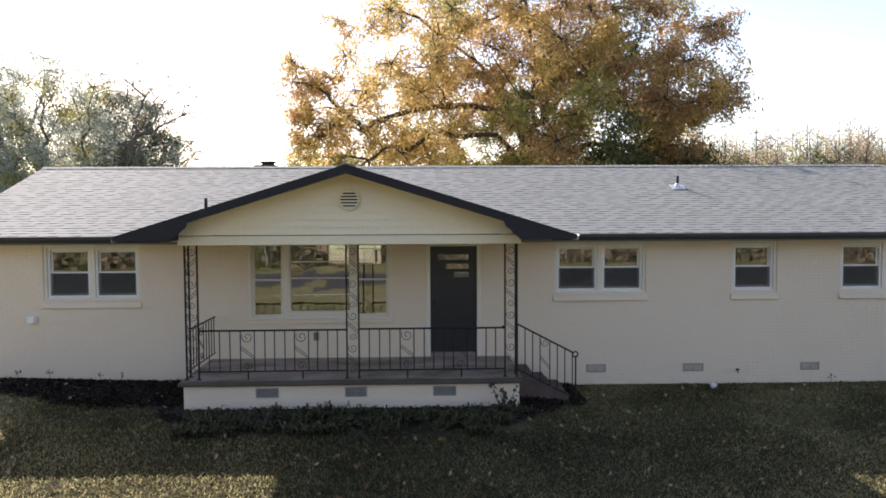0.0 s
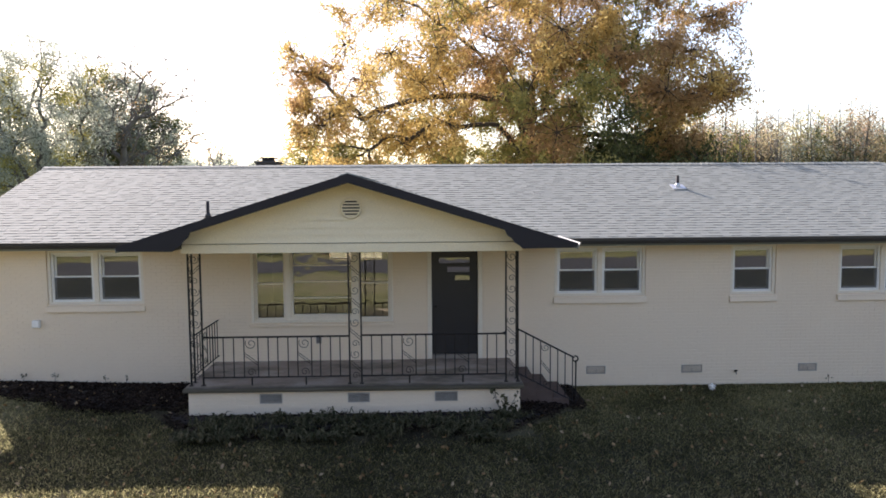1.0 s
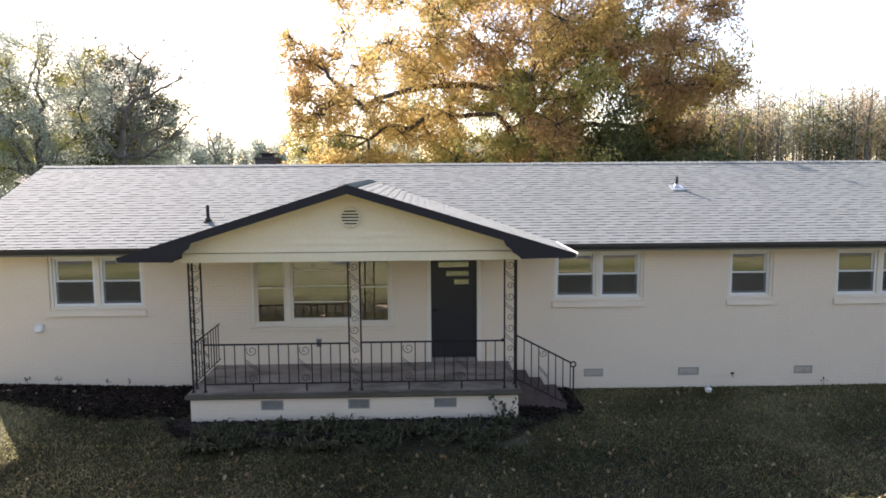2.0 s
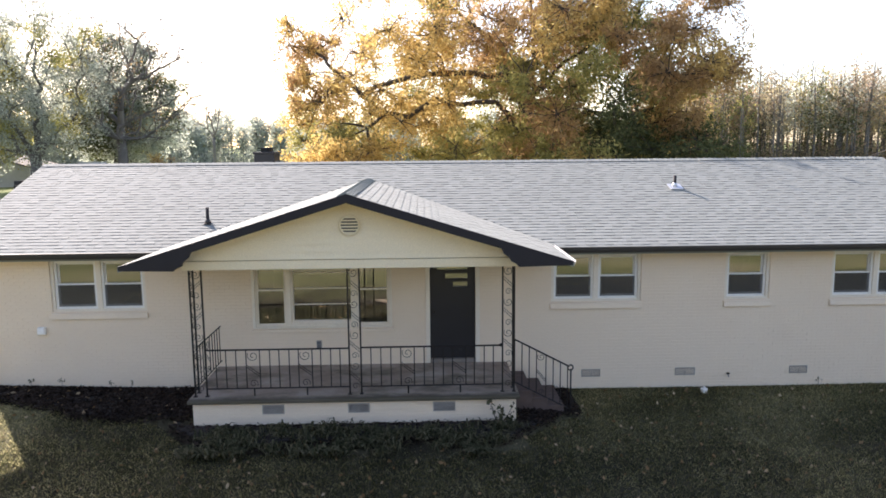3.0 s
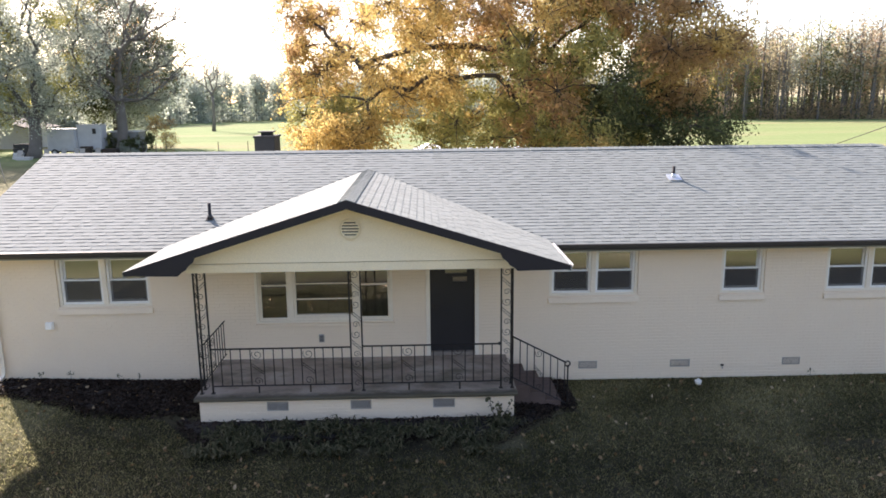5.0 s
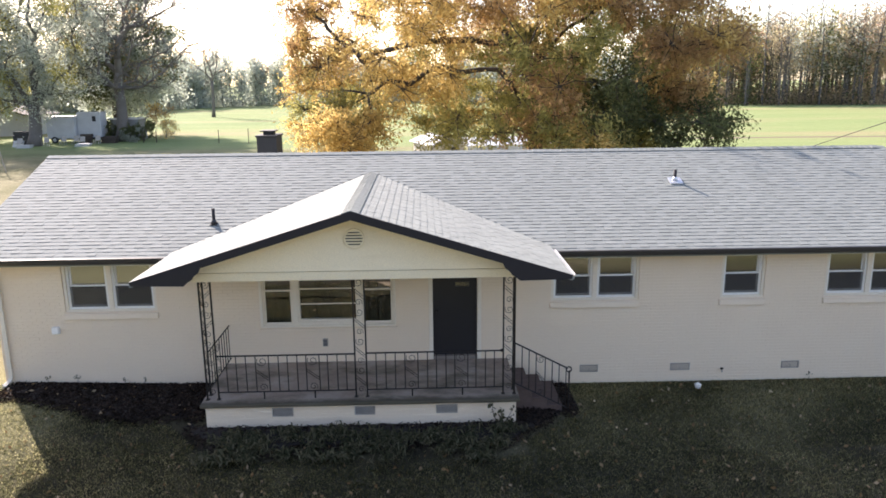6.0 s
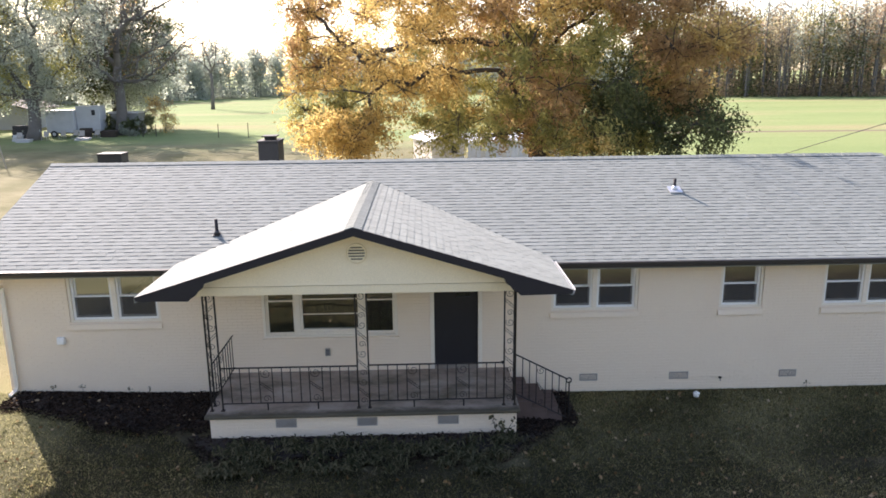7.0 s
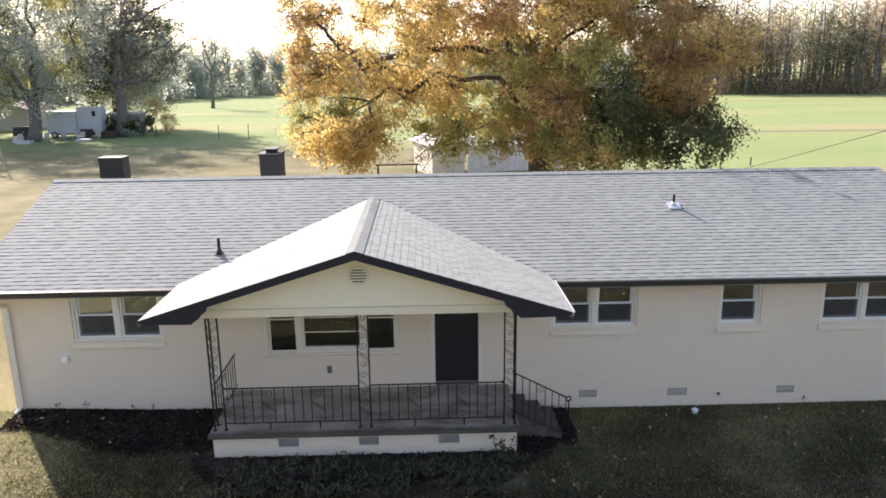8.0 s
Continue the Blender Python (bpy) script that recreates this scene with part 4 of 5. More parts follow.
def big_tree():
    rng = np.random.default_rng(11)
    clumps = []
    patch = lambda x, y, z: min(0.999, max(0.0, 0.5 + 0.6 * noise.noise(Vector((x * 0.33, y * 0.33, z * 0.33))) + rng.uniform(-0.34, 0.34)))
    tries = 0
    while len(clumps) < 235 and tries < 30000:
        tries += 1
        x, y, z = rng.uniform(-6.4, 11.9), rng.uniform(9.6, 28.5), rng.uniform(3.6, 18.0)
        yc = min(22.5, max(16.0, 18.8 + (4.0 - x) * 0.5))
        q = ((x - 2.8) / 10.0) ** 2 + ((y - yc) / 7.0) ** 2 + ((z - 8.8) / 9.6) ** 2
        if q > 1 or q < 0.12:
            continue
        low = 4.9 if -2.4 < x < -0.2 else 4.0
        if z < low or z + 0.9 > 4.6 + 0.74 * (y - 3.6):
            continue
        thin = 0.85 if z < 7.5 else 0.6 if z < 10.5 else 0.4
        if x < 0.5 and rng.random() > thin:
            continue
        if z > 10.5 and x > 0.5 and rng.random() > 0.7:
            continue
        if any(np.linalg.norm(np.array(c[0]) - (x, y, z)) < 1.2 for c in clumps):
            continue
        n = 960 if x > 3 else 830 if x > -1 else 520
        if z > 10.0:
            n = int(n * 0.7)
        clumps.append(((x, y, z), rng.uniform(1.0, 1.6), oak_leaf_kind(x, z, patch(x, y, z)), n))
    for _ in range(15):
        clumps.append(((rng.uniform(-6.6, -4.2), rng.uniform(19.5, 22.5), rng.uniform(6.4, 10.8)), rng.uniform(0.7, 1.1), LEAF_BROWN if rng.random() < 0.65 else LEAF_GOLD, 330))
    for _ in range(40):
        x = rng.choice([rng.uniform(-5.6, -2.2), rng.uniform(0.4, 10.4), rng.uniform(1.9, 10.8)])
        y, z = rng.uniform(11.6, 16.5) + (3.0 if x < 2 else 0), rng.uniform(3.7, 5.4)
        clumps.append(((x, y, z), rng.uniform(0.9, 1.3), oak_leaf_kind(x, z, patch(x, y, z)), 640))
    for _ in range(14):
        x, y, z = rng.uniform(5.0, 9.6), rng.uniform(16.5, 19.5), rng.uniform(8.0, 11.2)
        clumps.append(((x, y, z), rng.uniform(1.0, 1.4), oak_leaf_kind(x, z, patch(x, y, z)), 760))
    for _ in range(11):
        x, y, z = rng.uniform(9.2, 11.6), rng.uniform(13.5, 17.0), rng.uniform(4.6, 8.2)
        clumps.append(((x, y, z), rng.uniform(1.0, 1.4), oak_leaf_kind(x, z, patch(x, y, z)), 760))
    return tree("oak_tree", (4.7, 18.0, 0.0), (0.1, 0.0, 4.6), 0.55, clumps, "large spreading oak with golden, russet and green autumn leaves", 0.168, twigs=13, seed=5, limbs=OAK_LIMBS, narrow=0.2, droop=0.5, jitter=0.125)


big_tree()


def crown_clumps(rng, centre, radii, count, rsize, mats, leaves, gap, low=-9, bare=0.0):
    out, tries = [], 0
    while len(out) < count and tries < 6000:
        tries += 1
        p = np.array(centre) + rng.uniform(-1, 1, 3) * np.array(radii)
        q = (((p - centre) / radii) ** 2).sum()
        if q > 1 or p[2] < low or any(np.linalg.norm(np.array(c[0]) - p) < gap for c in out):
            continue
        out.append((tuple(p), rsize * rng.uniform(0.75, 1.25), None if rng.random() < bare else mats[rng.integers(len(mats))], leaves))
    return out


rng = np.random.default_rng(21)
tree("tree", (-43.0, 67.5, 0), (0.4, 0, 4.5), 0.65, crown_clumps(rng, (-43.5, 68, 12.6), (9.0, 6, 9.4), 95, 2.3, [LEAF_HAZED, LEAF_HAZED, LEAF_HAZED, LEAF_OLIVE], 420, 2.2, 4.0), "tall dense grey-green shade tree beside the parked trailer", 0.23, seed=31, bark=FAR_BARK, group="yard trees")
tree("tree", (-35.6, 73.0, 0), (0.2, 0, 6.0), 0.62, crown_clumps(rng, (-34.0, 73, 13.0), (9.0, 6, 8.2), 110, 1.9, [LEAF_HAZED, LEAF_HAZED, LEAF_BROWN], 95, 1.9, 5.0, 0.58), "half-bare broad tree with thin grey-brown foliage", 0.20, twigs=12, seed=32, bark=FAR_BARK, group="yard trees")
tree("tree", (-40.5, 84.0, 0), (0.0, 0, 5.0), 0.55, crown_clumps(rng, (-40.0, 84, 11.0), (8.0, 5, 9.5), 85, 2.4, [LEAF_DARK, LEAF_HAZED, LEAF_HAZED], 620, 2.2, 2.5), "dark evergreen tree behind the trailer", 0.30, seed=33, group="yard trees")
tree("tree", (-55.0, 76.0, 0), (0.3, 0, 5.0), 0.55, crown_clumps(rng, (-55.0, 76, 10.5), (8.0, 6, 9.0), 60, 2.2, [LEAF_HAZED, LEAF_OLIVE], 480, 2.3, 3.0), "tall olive-green tree at the yard's edge", 0.40, seed=34, bark=FAR_BARK, group="yard trees")
tree("tree", (-42.0, 135.0, 0), (0.2, 0, 7.0), 0.32, crown_clumps(rng, (-42.0, 135, 11.4), (3.6, 3, 5.2), 26, 1.6, [LEAF_HAZED], 20, 1.3, 6.0, 1.0), "tall bare leafless tree standing before the far woods", 0.30, twigs=9, seed=35, bark=FAR_BARK, group="yard trees")
bush = lambda at, h, mats, label, seed, n=14: tree("shrub", at, (0.05, 0, 0.4 * h), 0.05, crown_clumps(np.random.default_rng(seed), (at[0], at[1], h * 0.55), (h * 0.62, h * 0.5, h * 0.5), n, h * 0.22, mats, 150, h * 0.17, 0.1), label, 0.17, 6, "shrub", seed=seed, group="yard shrubs")
bush((-31.3, 75.5, 0), 4.2, [LEAF_GOLD, LEAF_BROWN], "orange-leaved shrub at the edge of the field", 41)
bush((-33.0, 73.0, 0), 2.4, [LEAF_DARK], "dark green evergreen shrub under the trees", 42)
bush((-37.6, 73.5, 0), 2.2, [LEAF_DARK], "dark green shrub under the trees", 43)
bush((-34.0, 71.5, 0), 1.8, [LEAF_DARK, LEAF_HAZED], "low dark shrub under the trees", 44)


def woods(name, path, count, depth, seed, label, heights, leaves=230, mix=(0.5, 0.3, 0.2), under=60, under_h=1.9, under_kind=2, leaf_size=0.55):
    """A belt of woodland along a line in plan: trunks, branches, leaf masses and undergrowth."""
    rng = np.random.default_rng(seed)
    w = thing(name, (path[0][0], path[0][1], 0), label, "woods", kind="stuff")
    path = [np.array(p, float) for p in path]
    seg = [np.linalg.norm(b - a) for a, b in zip(path, path[1:])]
    trunks, groups = Shape(), {k: [] for k in range(6)}
    for k in range(count):
        s = (k + rng.uniform(0, 1)) / count * sum(seg)
        i = 0
        while i < len(seg) - 1 and s > seg[i]:
            s -= seg[i]
            i += 1
        d = (path[i + 1] - path[i]) / seg[i]
        side = np.array([-d[1], d[0]])
        if side[1] * (1 if path[0][1] > 0 else -1) < 0:
            side = -side
        p = path[i] + d * s + side * rng.uniform(0, depth) ** 1.0
        h = rng.uniform(*heights)
        r = h * rng.uniform(0.007, 0.012)
        lean = rng.normal(size=2) * 0.5
        trunks.tube([(p[0], p[1], -0.3), (p[0] + lean[0] * 0.4, p[1], h * 0.5), (p[0] + lean[0], p[1] + lean[1], h * 0.96)], [r * 1.2, r * 0.8, r * 0.2], 5, False)
        kind = rng.choice([0, 1, 2], p=mix)
        wide = h * rng.uniform(0.14, 0.24)
        for _ in range(7):
            z = h * rng.uniform(0.4, 0.9)
            a = rng.uniform(0, 6.28)
            trunks.tube([(p[0], p[1], z), (p[0] + math.cos(a) * wide, p[1] + math.sin(a) * wide, z + h * 0.13)], [r * 0.35, r * 0.1], 3, False)
        n = int(leaves * (0.45 if kind == 0 and rng.random() < 0.5 else 1.0))
        q = rng.normal(size=(n // 6, 3))
        q /= np.linalg.norm(q, axis=1)[:, None]
        q *= rng.uniform(0.3, 1, (len(q), 1)) ** 0.6
        cl = q * np.array([wide, wide, h * (0.36 if kind != 2 else 0.42)]) + np.array([p[0], p[1], h * (0.62 if kind != 2 else 0.54)])
        pts = (cl[:, None, :] + rng.normal(size=(len(cl), 6, 3)) * 0.55).reshape(-1, 3)
        groups[kind if kind else int(rng.choice([0, 3, 4, 5], p=[0.24, 0.16, 0.32, 0.28]))].append(pts)
        m = under
        und = np.column_stack([rng.normal(p[0], 2.2, m), rng.normal(p[1], 1.5, m), np.abs(rng.normal(0, under_h, m))])
        groups[under_kind if rng.random() < 0.35 or under_kind == 1 else 0].append(und)
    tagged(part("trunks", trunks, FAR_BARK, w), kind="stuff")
    for k, mat in ((0, LEAF_WOODS), (1, LEAF_HAZED), (2, LEAF_DARK), (3, LEAF_OLIVE), (4, LEAF_TAN), (5, LEAF_SALMON)):
        if groups[k]:
            tagged(part("foliage", Shape().bulk(leaf_quads(rng, np.concatenate(groups[k]), leaf_size), 4), mat, w, smooth="open"), kind="stuff")
    return w


woods("woods", [(60, 178), (76, 168), (113, 160), (190, 150)], 380, 46, 51, "autumn woodland of tall bare trunks beyond the field", (17, 27), 520, (0.66, 0.16, 0.18), under=170, under_h=2.6, under_kind=2, leaf_size=0.5)
# this belt's haze is only the pale leaf colour
woods("woods", [(-120, 150), (-68, 172), (-41, 222), (0, 226), (60, 182)], 330, 34, 52, "belt of mixed trees behind the field, haze put into the leaf colour", (11.5, 17.0), 500, (0.03, 0.97, 0.0), 240, 3.2, 1, 0.7)
woods("woods", [(-120, -37), (-40, -31), (60, -31), (120, -38)], 130, 14, 53, "belt of trees across the road behind the front lawn", (10, 17), 240, (0.3, 0.05, 0.65), under=140)

# ---- road across the front: unseen, added to darken the window reflections ----
road = Shape()
road.v = [(x, y, z) for z in (-0.2, 0.03) for y in (-28.0, -21.5) for x in (-400, 400)]
road.f = [(4, 5, 7, 6), (0, 1, 5, 4), (3, 2, 6, 7), (2, 0, 4, 6), (1, 3, 7, 5)]
tagged(part("road", road, plain("dark_asphalt", (0.04, 0.04, 0.042), (0.065, 0.064, 0.062), 0.9, scale=1.5, grain=60, relief=0.5)), "unseen dark asphalt road, added beyond the lawn for the window reflections", "road", kind="structure")

# ---- back yard ----
track = Shape()
xs = list(np.linspace(26, 150, 40))
track.v = [(x, 65.5 + 1.2 * math.sin(x * 0.05) + d, 0.004 + (0.05 if abs(d) < 0.4 else 0)) for x in xs for d in (-1.0, -0.35, 0.35, 1.0)]
track.f = [(4 * i + j, 4 * i + j + 4, 4 * i + j + 5, 4 * i + j + 1) for i in range(len(xs) - 1) for j in range(3)]
tagged(part("dirt_track", track, plain("brown_track_earth", (0.11, 0.085, 0.05), (0.20, 0.16, 0.09), 0.95, scale=0.5, grain=6, relief=0.6)), "low brown earth track across the field", "track", kind="structure")
shed = thing("shed", (0.35, 36.0, 0.0), "cream board shed with a pale tin roof and a lean-to", "shed")
ORIGIN["shed"] = Vector()
shed.rotation_euler = (0, 0, radians(17))
for i in range(12):
    part("board", Shape().box(0.0 + i * 0.2, 0.19 + i * 0.2, -0.02, 0.0, 0.05, 2.15 + 0.25 * min(i, 11 - i) / 6), SHED_PAINT, shed)
part("wall", Shape().box(0, 2.4, 0.002, 0.1, 0, 2.15).box(0, 0.1, 0.1, 4.5, 0, 2.15).box(2.3, 2.4, 0.1, 4.5, 0, 2.15).box(0, 2.4, 4.4, 4.5, 0, 2.15), SHED_PAINT, shed)
part("roof", Shape().prism([(-0.25, 2.1), (1.2, 2.62), (2.65, 2.1), (2.65, 2.15), (1.2, 2.70), (-0.25, 2.15)], "y", -0.3, 4.8), TIN, shed, "pale tin roof")
part("window", Shape().box(1.35, 1.92, -0.04, -0.021, 1.25, 2.05), VENT_GREY, shed, "small shed window")
part("pane", Shape().box(1.42, 1.85, -0.05, -0.041, 1.32, 1.98), DARK_IN, shed)
part("roof", Shape().prism([(0.0, 1.95), (4.0, 2.25), (4.0, 2.3), (0.0, 2.0)], "x", 2.66, 9.9), TIN, shed, "lean-to tin roof")
for i in range(22):
    xa = 2.7 + i * 0.33
    part("panel", Shape().box(xa, xa + 0.31, 0.1 + 0.02 * (i % 2), 0.13 + 0.02 * (i % 2), 0.05, 1.9), TIN if i % 5 != 3 else SHED_PAINT, shed)

bench = thing("bench", (-2.0, 35.0, 0.0), "dark weathered wooden table-like bench on the lawn", "bench")
part("top", Shape().box(-3.5, -0.55, 34.7, 35.2, 0.95, 1.05), RUST_WOOD, bench, bevel=0.01)
for x in (-3.35, -0.75):
    part("leg", Shape().box(x - 0.06, x + 0.06, 34.8, 35.1, -0.05, 0.95), RUST_WOOD, bench)

bin_ = thing("storage_box", (-21.1, 35.6, 0.0), "large dark brown storage box on the back lawn", "storage box")
part("body", Shape().box(-22.1, -20.5, 35.0, 36.2, -0.05, 1.66), CHIM, bin_, bevel=0.02)
part("lid", Shape().box(-22.14, -20.46, 34.96, 36.24, 1.66, 1.74), CHIM, bin_, bevel=0.02)

trailer = thing("trailer", (-39.5, 72.0, 0.0), "dull white box trailer parked under the trees", "trailer")
part("body", Shape().box(-43.2, -40.0, 71.0, 73.4, 0.5, 2.95).box(-39.98, -37.3, 71.6, 73.4, 0.6, 3.45), TRAILER_WHITE, trailer, bevel=0.05)
part("roof", Shape().box(-43.25, -39.95, 70.95, 73.45, 2.95, 3.02), TIN, trailer)
part("chassis", Shape().box(-43.0, -37.4, 71.3, 73.1, 0.35, 0.5), RUBBER, trailer)
for x in (-42.4, -38.6):
    wheel = part("wheel", Shape().tube([(x, 70.95, 0.36), (x, 71.2, 0.36)], 0.38, 14), RUBBER, trailer)
    part("rim", Shape().tube([(x, 70.93, 0.36), (x, 70.96, 0.36)], 0.2, 12), TIN, wheel)
part("window", Shape().box(-38.2, -37.8, 71.57, 71.61, 2.4, 3.0), DARK_IN, trailer)
wall2 = thing("outbuilding", (-36.0, 74.5, 0), "low grey outbuilding with a flat roof", "outbuilding")
part("wall", Shape().box(-37.2, -33.9, 74.0, 76.5, -0.1, 2.45), plain("grey_outbuilding_boards", (0.20, 0.20, 0.19), (0.30, 0.30, 0.29), 0.8, scale=1.5), wall2)
part("roof", Shape().box(-37.4, -33.7, 73.8, 76.7, 2.45, 2.6), TIN, wall2)

frame_x = -32.6
stand = thing("metal_stand", (frame_x, 41.0, 0), "pale metal frame stand at the edge of the yard", "metal frame")
for x in (frame_x - 0.9, frame_x + 0.6):
    part("leg", Shape().tube([(x, 40.2, -0.05), (x, 41.0, 2.7)], 0.045, 6), VENT_GREY, stand)
    part("leg", Shape().tube([(x, 41.8, -0.05), (x, 41.0, 2.7)], 0.045, 6), VENT_GREY, stand)
part("top_bar", Shape().tube([(frame_x - 1.1, 41.0, 2.7), (frame_x + 0.7, 41.0, 2.7)], 0.04, 6), VENT_GREY, stand)
part("shelf", Shape().box(frame_x - 0.9, frame_x + 0.6, 40.75, 41.25, 1.3, 1.36), VENT_GREY, stand)
for i, (x, y) in enumerate([(-41.5, 67.0), (-40.2, 68.2), (-39.0, 68.6), (-37.9, 67.6), (-36.8, 69.0), (-43.6, 65.5)]):
    ch2 = thing("lawn_chair", (x, y, 0), "pale metal lawn chair in the shade", "chair", "lawn chairs")
    part("seat", Shape().box(x - 0.28, x + 0.28, y - 0.28, y + 0.28, 0.4, 0.44), VENT_GREY, ch2)
    part("backrest", Shape().prism([(y + 0.26, 0.42), (y + 0.42, 0.95), (y + 0.45, 0.95), (y + 0.30, 0.42)], "x", x - 0.28, x + 0.28), VENT_GREY, ch2)
    for sx in (-0.26, 0.26):
        for sy in (-0.25, 0.25):
            part("leg", Shape().tube([(x + sx, y + sy, -0.02), (x + sx, y + sy, 0.42)], 0.02, 5), TIN, ch2)


GREY_SIDING = plain("pale_grey_siding", (0.34, 0.35, 0.36), (0.46, 0.47, 0.48), 0.7, scale=1.5)
barn = thing("barn", (-58.0, 86.0, 0), "pale grey low barn half hidden by the yard trees", "barn")
part("wall", Shape().prism([(-63.0, -0.1), (-52.0, -0.1), (-52.0, 2.6), (-57.5, 4.1), (-63.0, 2.6)], "y", 84.0, 92.0), GREY_SIDING, barn)
part("roof", Shape().prism([(-63.4, 2.55), (-57.5, 4.2), (-51.6, 2.55), (-51.6, 2.7), (-57.5, 4.36), (-63.4, 2.7)], "y", 83.6, 92.4), RUST_WOOD, barn, "weathered grey gable roof")
# no opening here: a dark panel paints the doorway's shade on the wall
part("door", Shape().box(-58.6, -56.4, 83.94, 83.99, 0.0, 2.3), DARK_IN, barn, "flat dark panel painted as a doorway's shade")
for x, y, w, h, m, nm, lab in ((-45.2, 69.5, 1.7, 1.5, CHIM, "tarp_pile", "dark covered pile under the shade tree"), (-44.0, 66.2, 0.9, 0.7, TIN, "storage_tub", "pale plastic storage tub on the grass"), (-38.4, 70.0, 1.2, 1.1, RUST_WOOD, "wood_pile", "low pile of dark weathered boards"),
                               (-35.9, 70.4, 1.6, 0.8, RUST_WOOD, "wood_pile", "low pile of dark weathered boards"), (-42.6, 64.8, 1.4, 0.35, TIN, "pallet", "pale stack of flat boards on the lawn"), (-37.2, 66.5, 1.5, 0.3, TIN, "pallet", "pale stack of flat boards on the lawn")):
    t = thing(nm, (x, y, 0), lab, nm.replace("_", " "), "yard clutter")
    n = 3
    for k in range(n):
        o = 0.08 * ((k * 7) % 3 - 1)
        part("layer", Shape().box(x - w / 2 + o, x + w / 2 + o, y - w * 0.3, y + w * 0.3, h * k / n - 0.02 * (k == 0), h * (k + 1) / n - 0.03), m, t, bevel=0.02)


def fence_post(x, y, h, r):
    p = thing("fence_post", (x, y, 0), "dark thin fence post along the field", "post", "field fence posts")
    part("post", Shape().tube([(x, y, -0.2), (x + 0.02, y, h)], r, 6), RUST_WOOD, p)


for x, y, h, r in ((-5.3, 41.2, 1.5, 0.06), (-7.4, 56.0, 2.6, 0.09), (-12.0, 55.0, 1.4, 0.05), (12.9, 38.2, 1.9, 0.06), (14.1, 38.6, 1.9, 0.06), (21.6, 38.4, 1.0, 0.045), (24.1, 39.0, 0.6, 0.05),
                   (-22.9, 67.8, 1.5, 0.04), (-19.5, 67.3, 1.6, 0.04), (-32.0, 70.0, 1.4, 0.05), (-30.6, 70.2, 1.4, 0.05)):
    fence_post(x, y, h, r)

fence_post(19.0, 31.0, 0.8, 0.06)
wire = thing("overhead_cable", (18.0, 14.0, 0), "thin black cable slanting down to a post in the yard", "cable")
part("cable", Shape().tube([(17.5, -6, 9.7), (17.8, 4, 7.1), (18.05, 14, 4.71), (18.5, 22, 2.75), (18.9, 28, 1.35), (19.0, 31, 0.72)], 0.018, 6), BLACK, wire, smooth=True)

# ---- mulch bed, plants, fallen leaves, grass ----
bed = Shape()
bx, by = np.arange(-8.9, -4.36, 0.1), np.arange(-2.1, 0.01, 0.1)
rng = np.random.default_rng(61)
bed.v = [(x, min(y, -0.0), ground_z(x, y) + 0.012 + 0.035 * max(0, 1 - abs((y + 0.8) / 0.9) ** 4) * (0.4 + 0.6 * smoothstep(-7.5, -4.8, x)) + rng.uniform(-0.015, 0.02)) for y in by for x in bx]
n = len(bx)
edge = lambda x: -0.75 - 0.85 * smoothstep(-9.0, -6.0, x) + 0.35 * noise.noise(Vector((x * 1.3, 0, 3)))
bed.f = [(j * n + i, j * n + i + 1, (j + 1) * n + i + 1, (j + 1) * n + i) for j in range(len(by) - 1) for i in range(n - 1) if by[j] > edge(bx[i]) + 0.12 * noise.noise(Vector((bx[i] * 6, by[j] * 6, 0)))]
tagged(part("mulch_bed", bed, MULCH, smooth=True), "dark mulched flower bed along the house wall", "flower bed", kind="structure")
bed2 = Shape()
bx, by = np.arange(-5.3, 2.8, 0.06), np.arange(-3.3, 0.0, 0.06)
front_edge = lambda x: -2.8 + 1.2 * (1 - smoothstep(-5.3, -3.9, x)) + 1.4 * smoothstep(0.9, 2.7, x) + 0.3 * noise.noise(Vector((x * 1.5, 0, 8)))
front_bed = lambda x, y: front_edge(x) < y and (x > 1.42 or y < -1.9)
bed2.v = [(x, y, ground_z(x, y) + 0.012 + 0.05 * max(0, 1 - abs((y + 2.6) / 0.68) ** 3) + rng.uniform(-0.012, 0.015)) for y in by for x in bx]
n = len(bx)
bed2.f = [(j * n + i, j * n + i + 1, (j + 1) * n + i + 1, (j + 1) * n + i) for j in range(len(by) - 1) for i in range(n - 1) if front_bed(bx[i], by[j] - 0.12 * noise.noise(Vector((bx[i] * 6, by[j] * 6, 5))))]
tagged(part("mulch_bed", bed2, MULCH, smooth=True), "dark soil bed in front of the porch", "flower bed", kind="structure")


def strap_plant(x, y, seed, n, h, w):
    """A tuft of arching strap leaves."""
    rng = np.random.default_rng(seed)
    z0 = ground_z(x, y) + 0.03
    t = thing("garden_plant", (x, y, z0), "low leafy green plant in the porch bed", "plant", "porch bed plants")
    s = Shape()
    for _ in range(n):
        a = rng.uniform(0, 6.28)
        L, lift = h * rng.uniform(0.6, 1.3), rng.uniform(0.5, 1.2)
        d = np.array([math.cos(a), math.sin(a), 0])
        e = np.array([-d[1], d[0], 0]) * w * rng.uniform(0.6, 1.2)
        b = np.array([x, y, z0]) + rng.normal(size=3) * np.array([0.09, 0.07, 0])
        p = [b, b + d * L * 0.45 + (0, 0, L * lift * 0.7), b + d * L + (0, 0, L * lift * 0.55)]
        s.add([p[0] - e * 0.5, p[0] + e * 0.5, p[1] + e, p[1] - e, p[2]], [(0, 1, 2, 3), (3, 2, 4)])
    part("leaves", s, LEAF_PLANT, t, smooth="open")


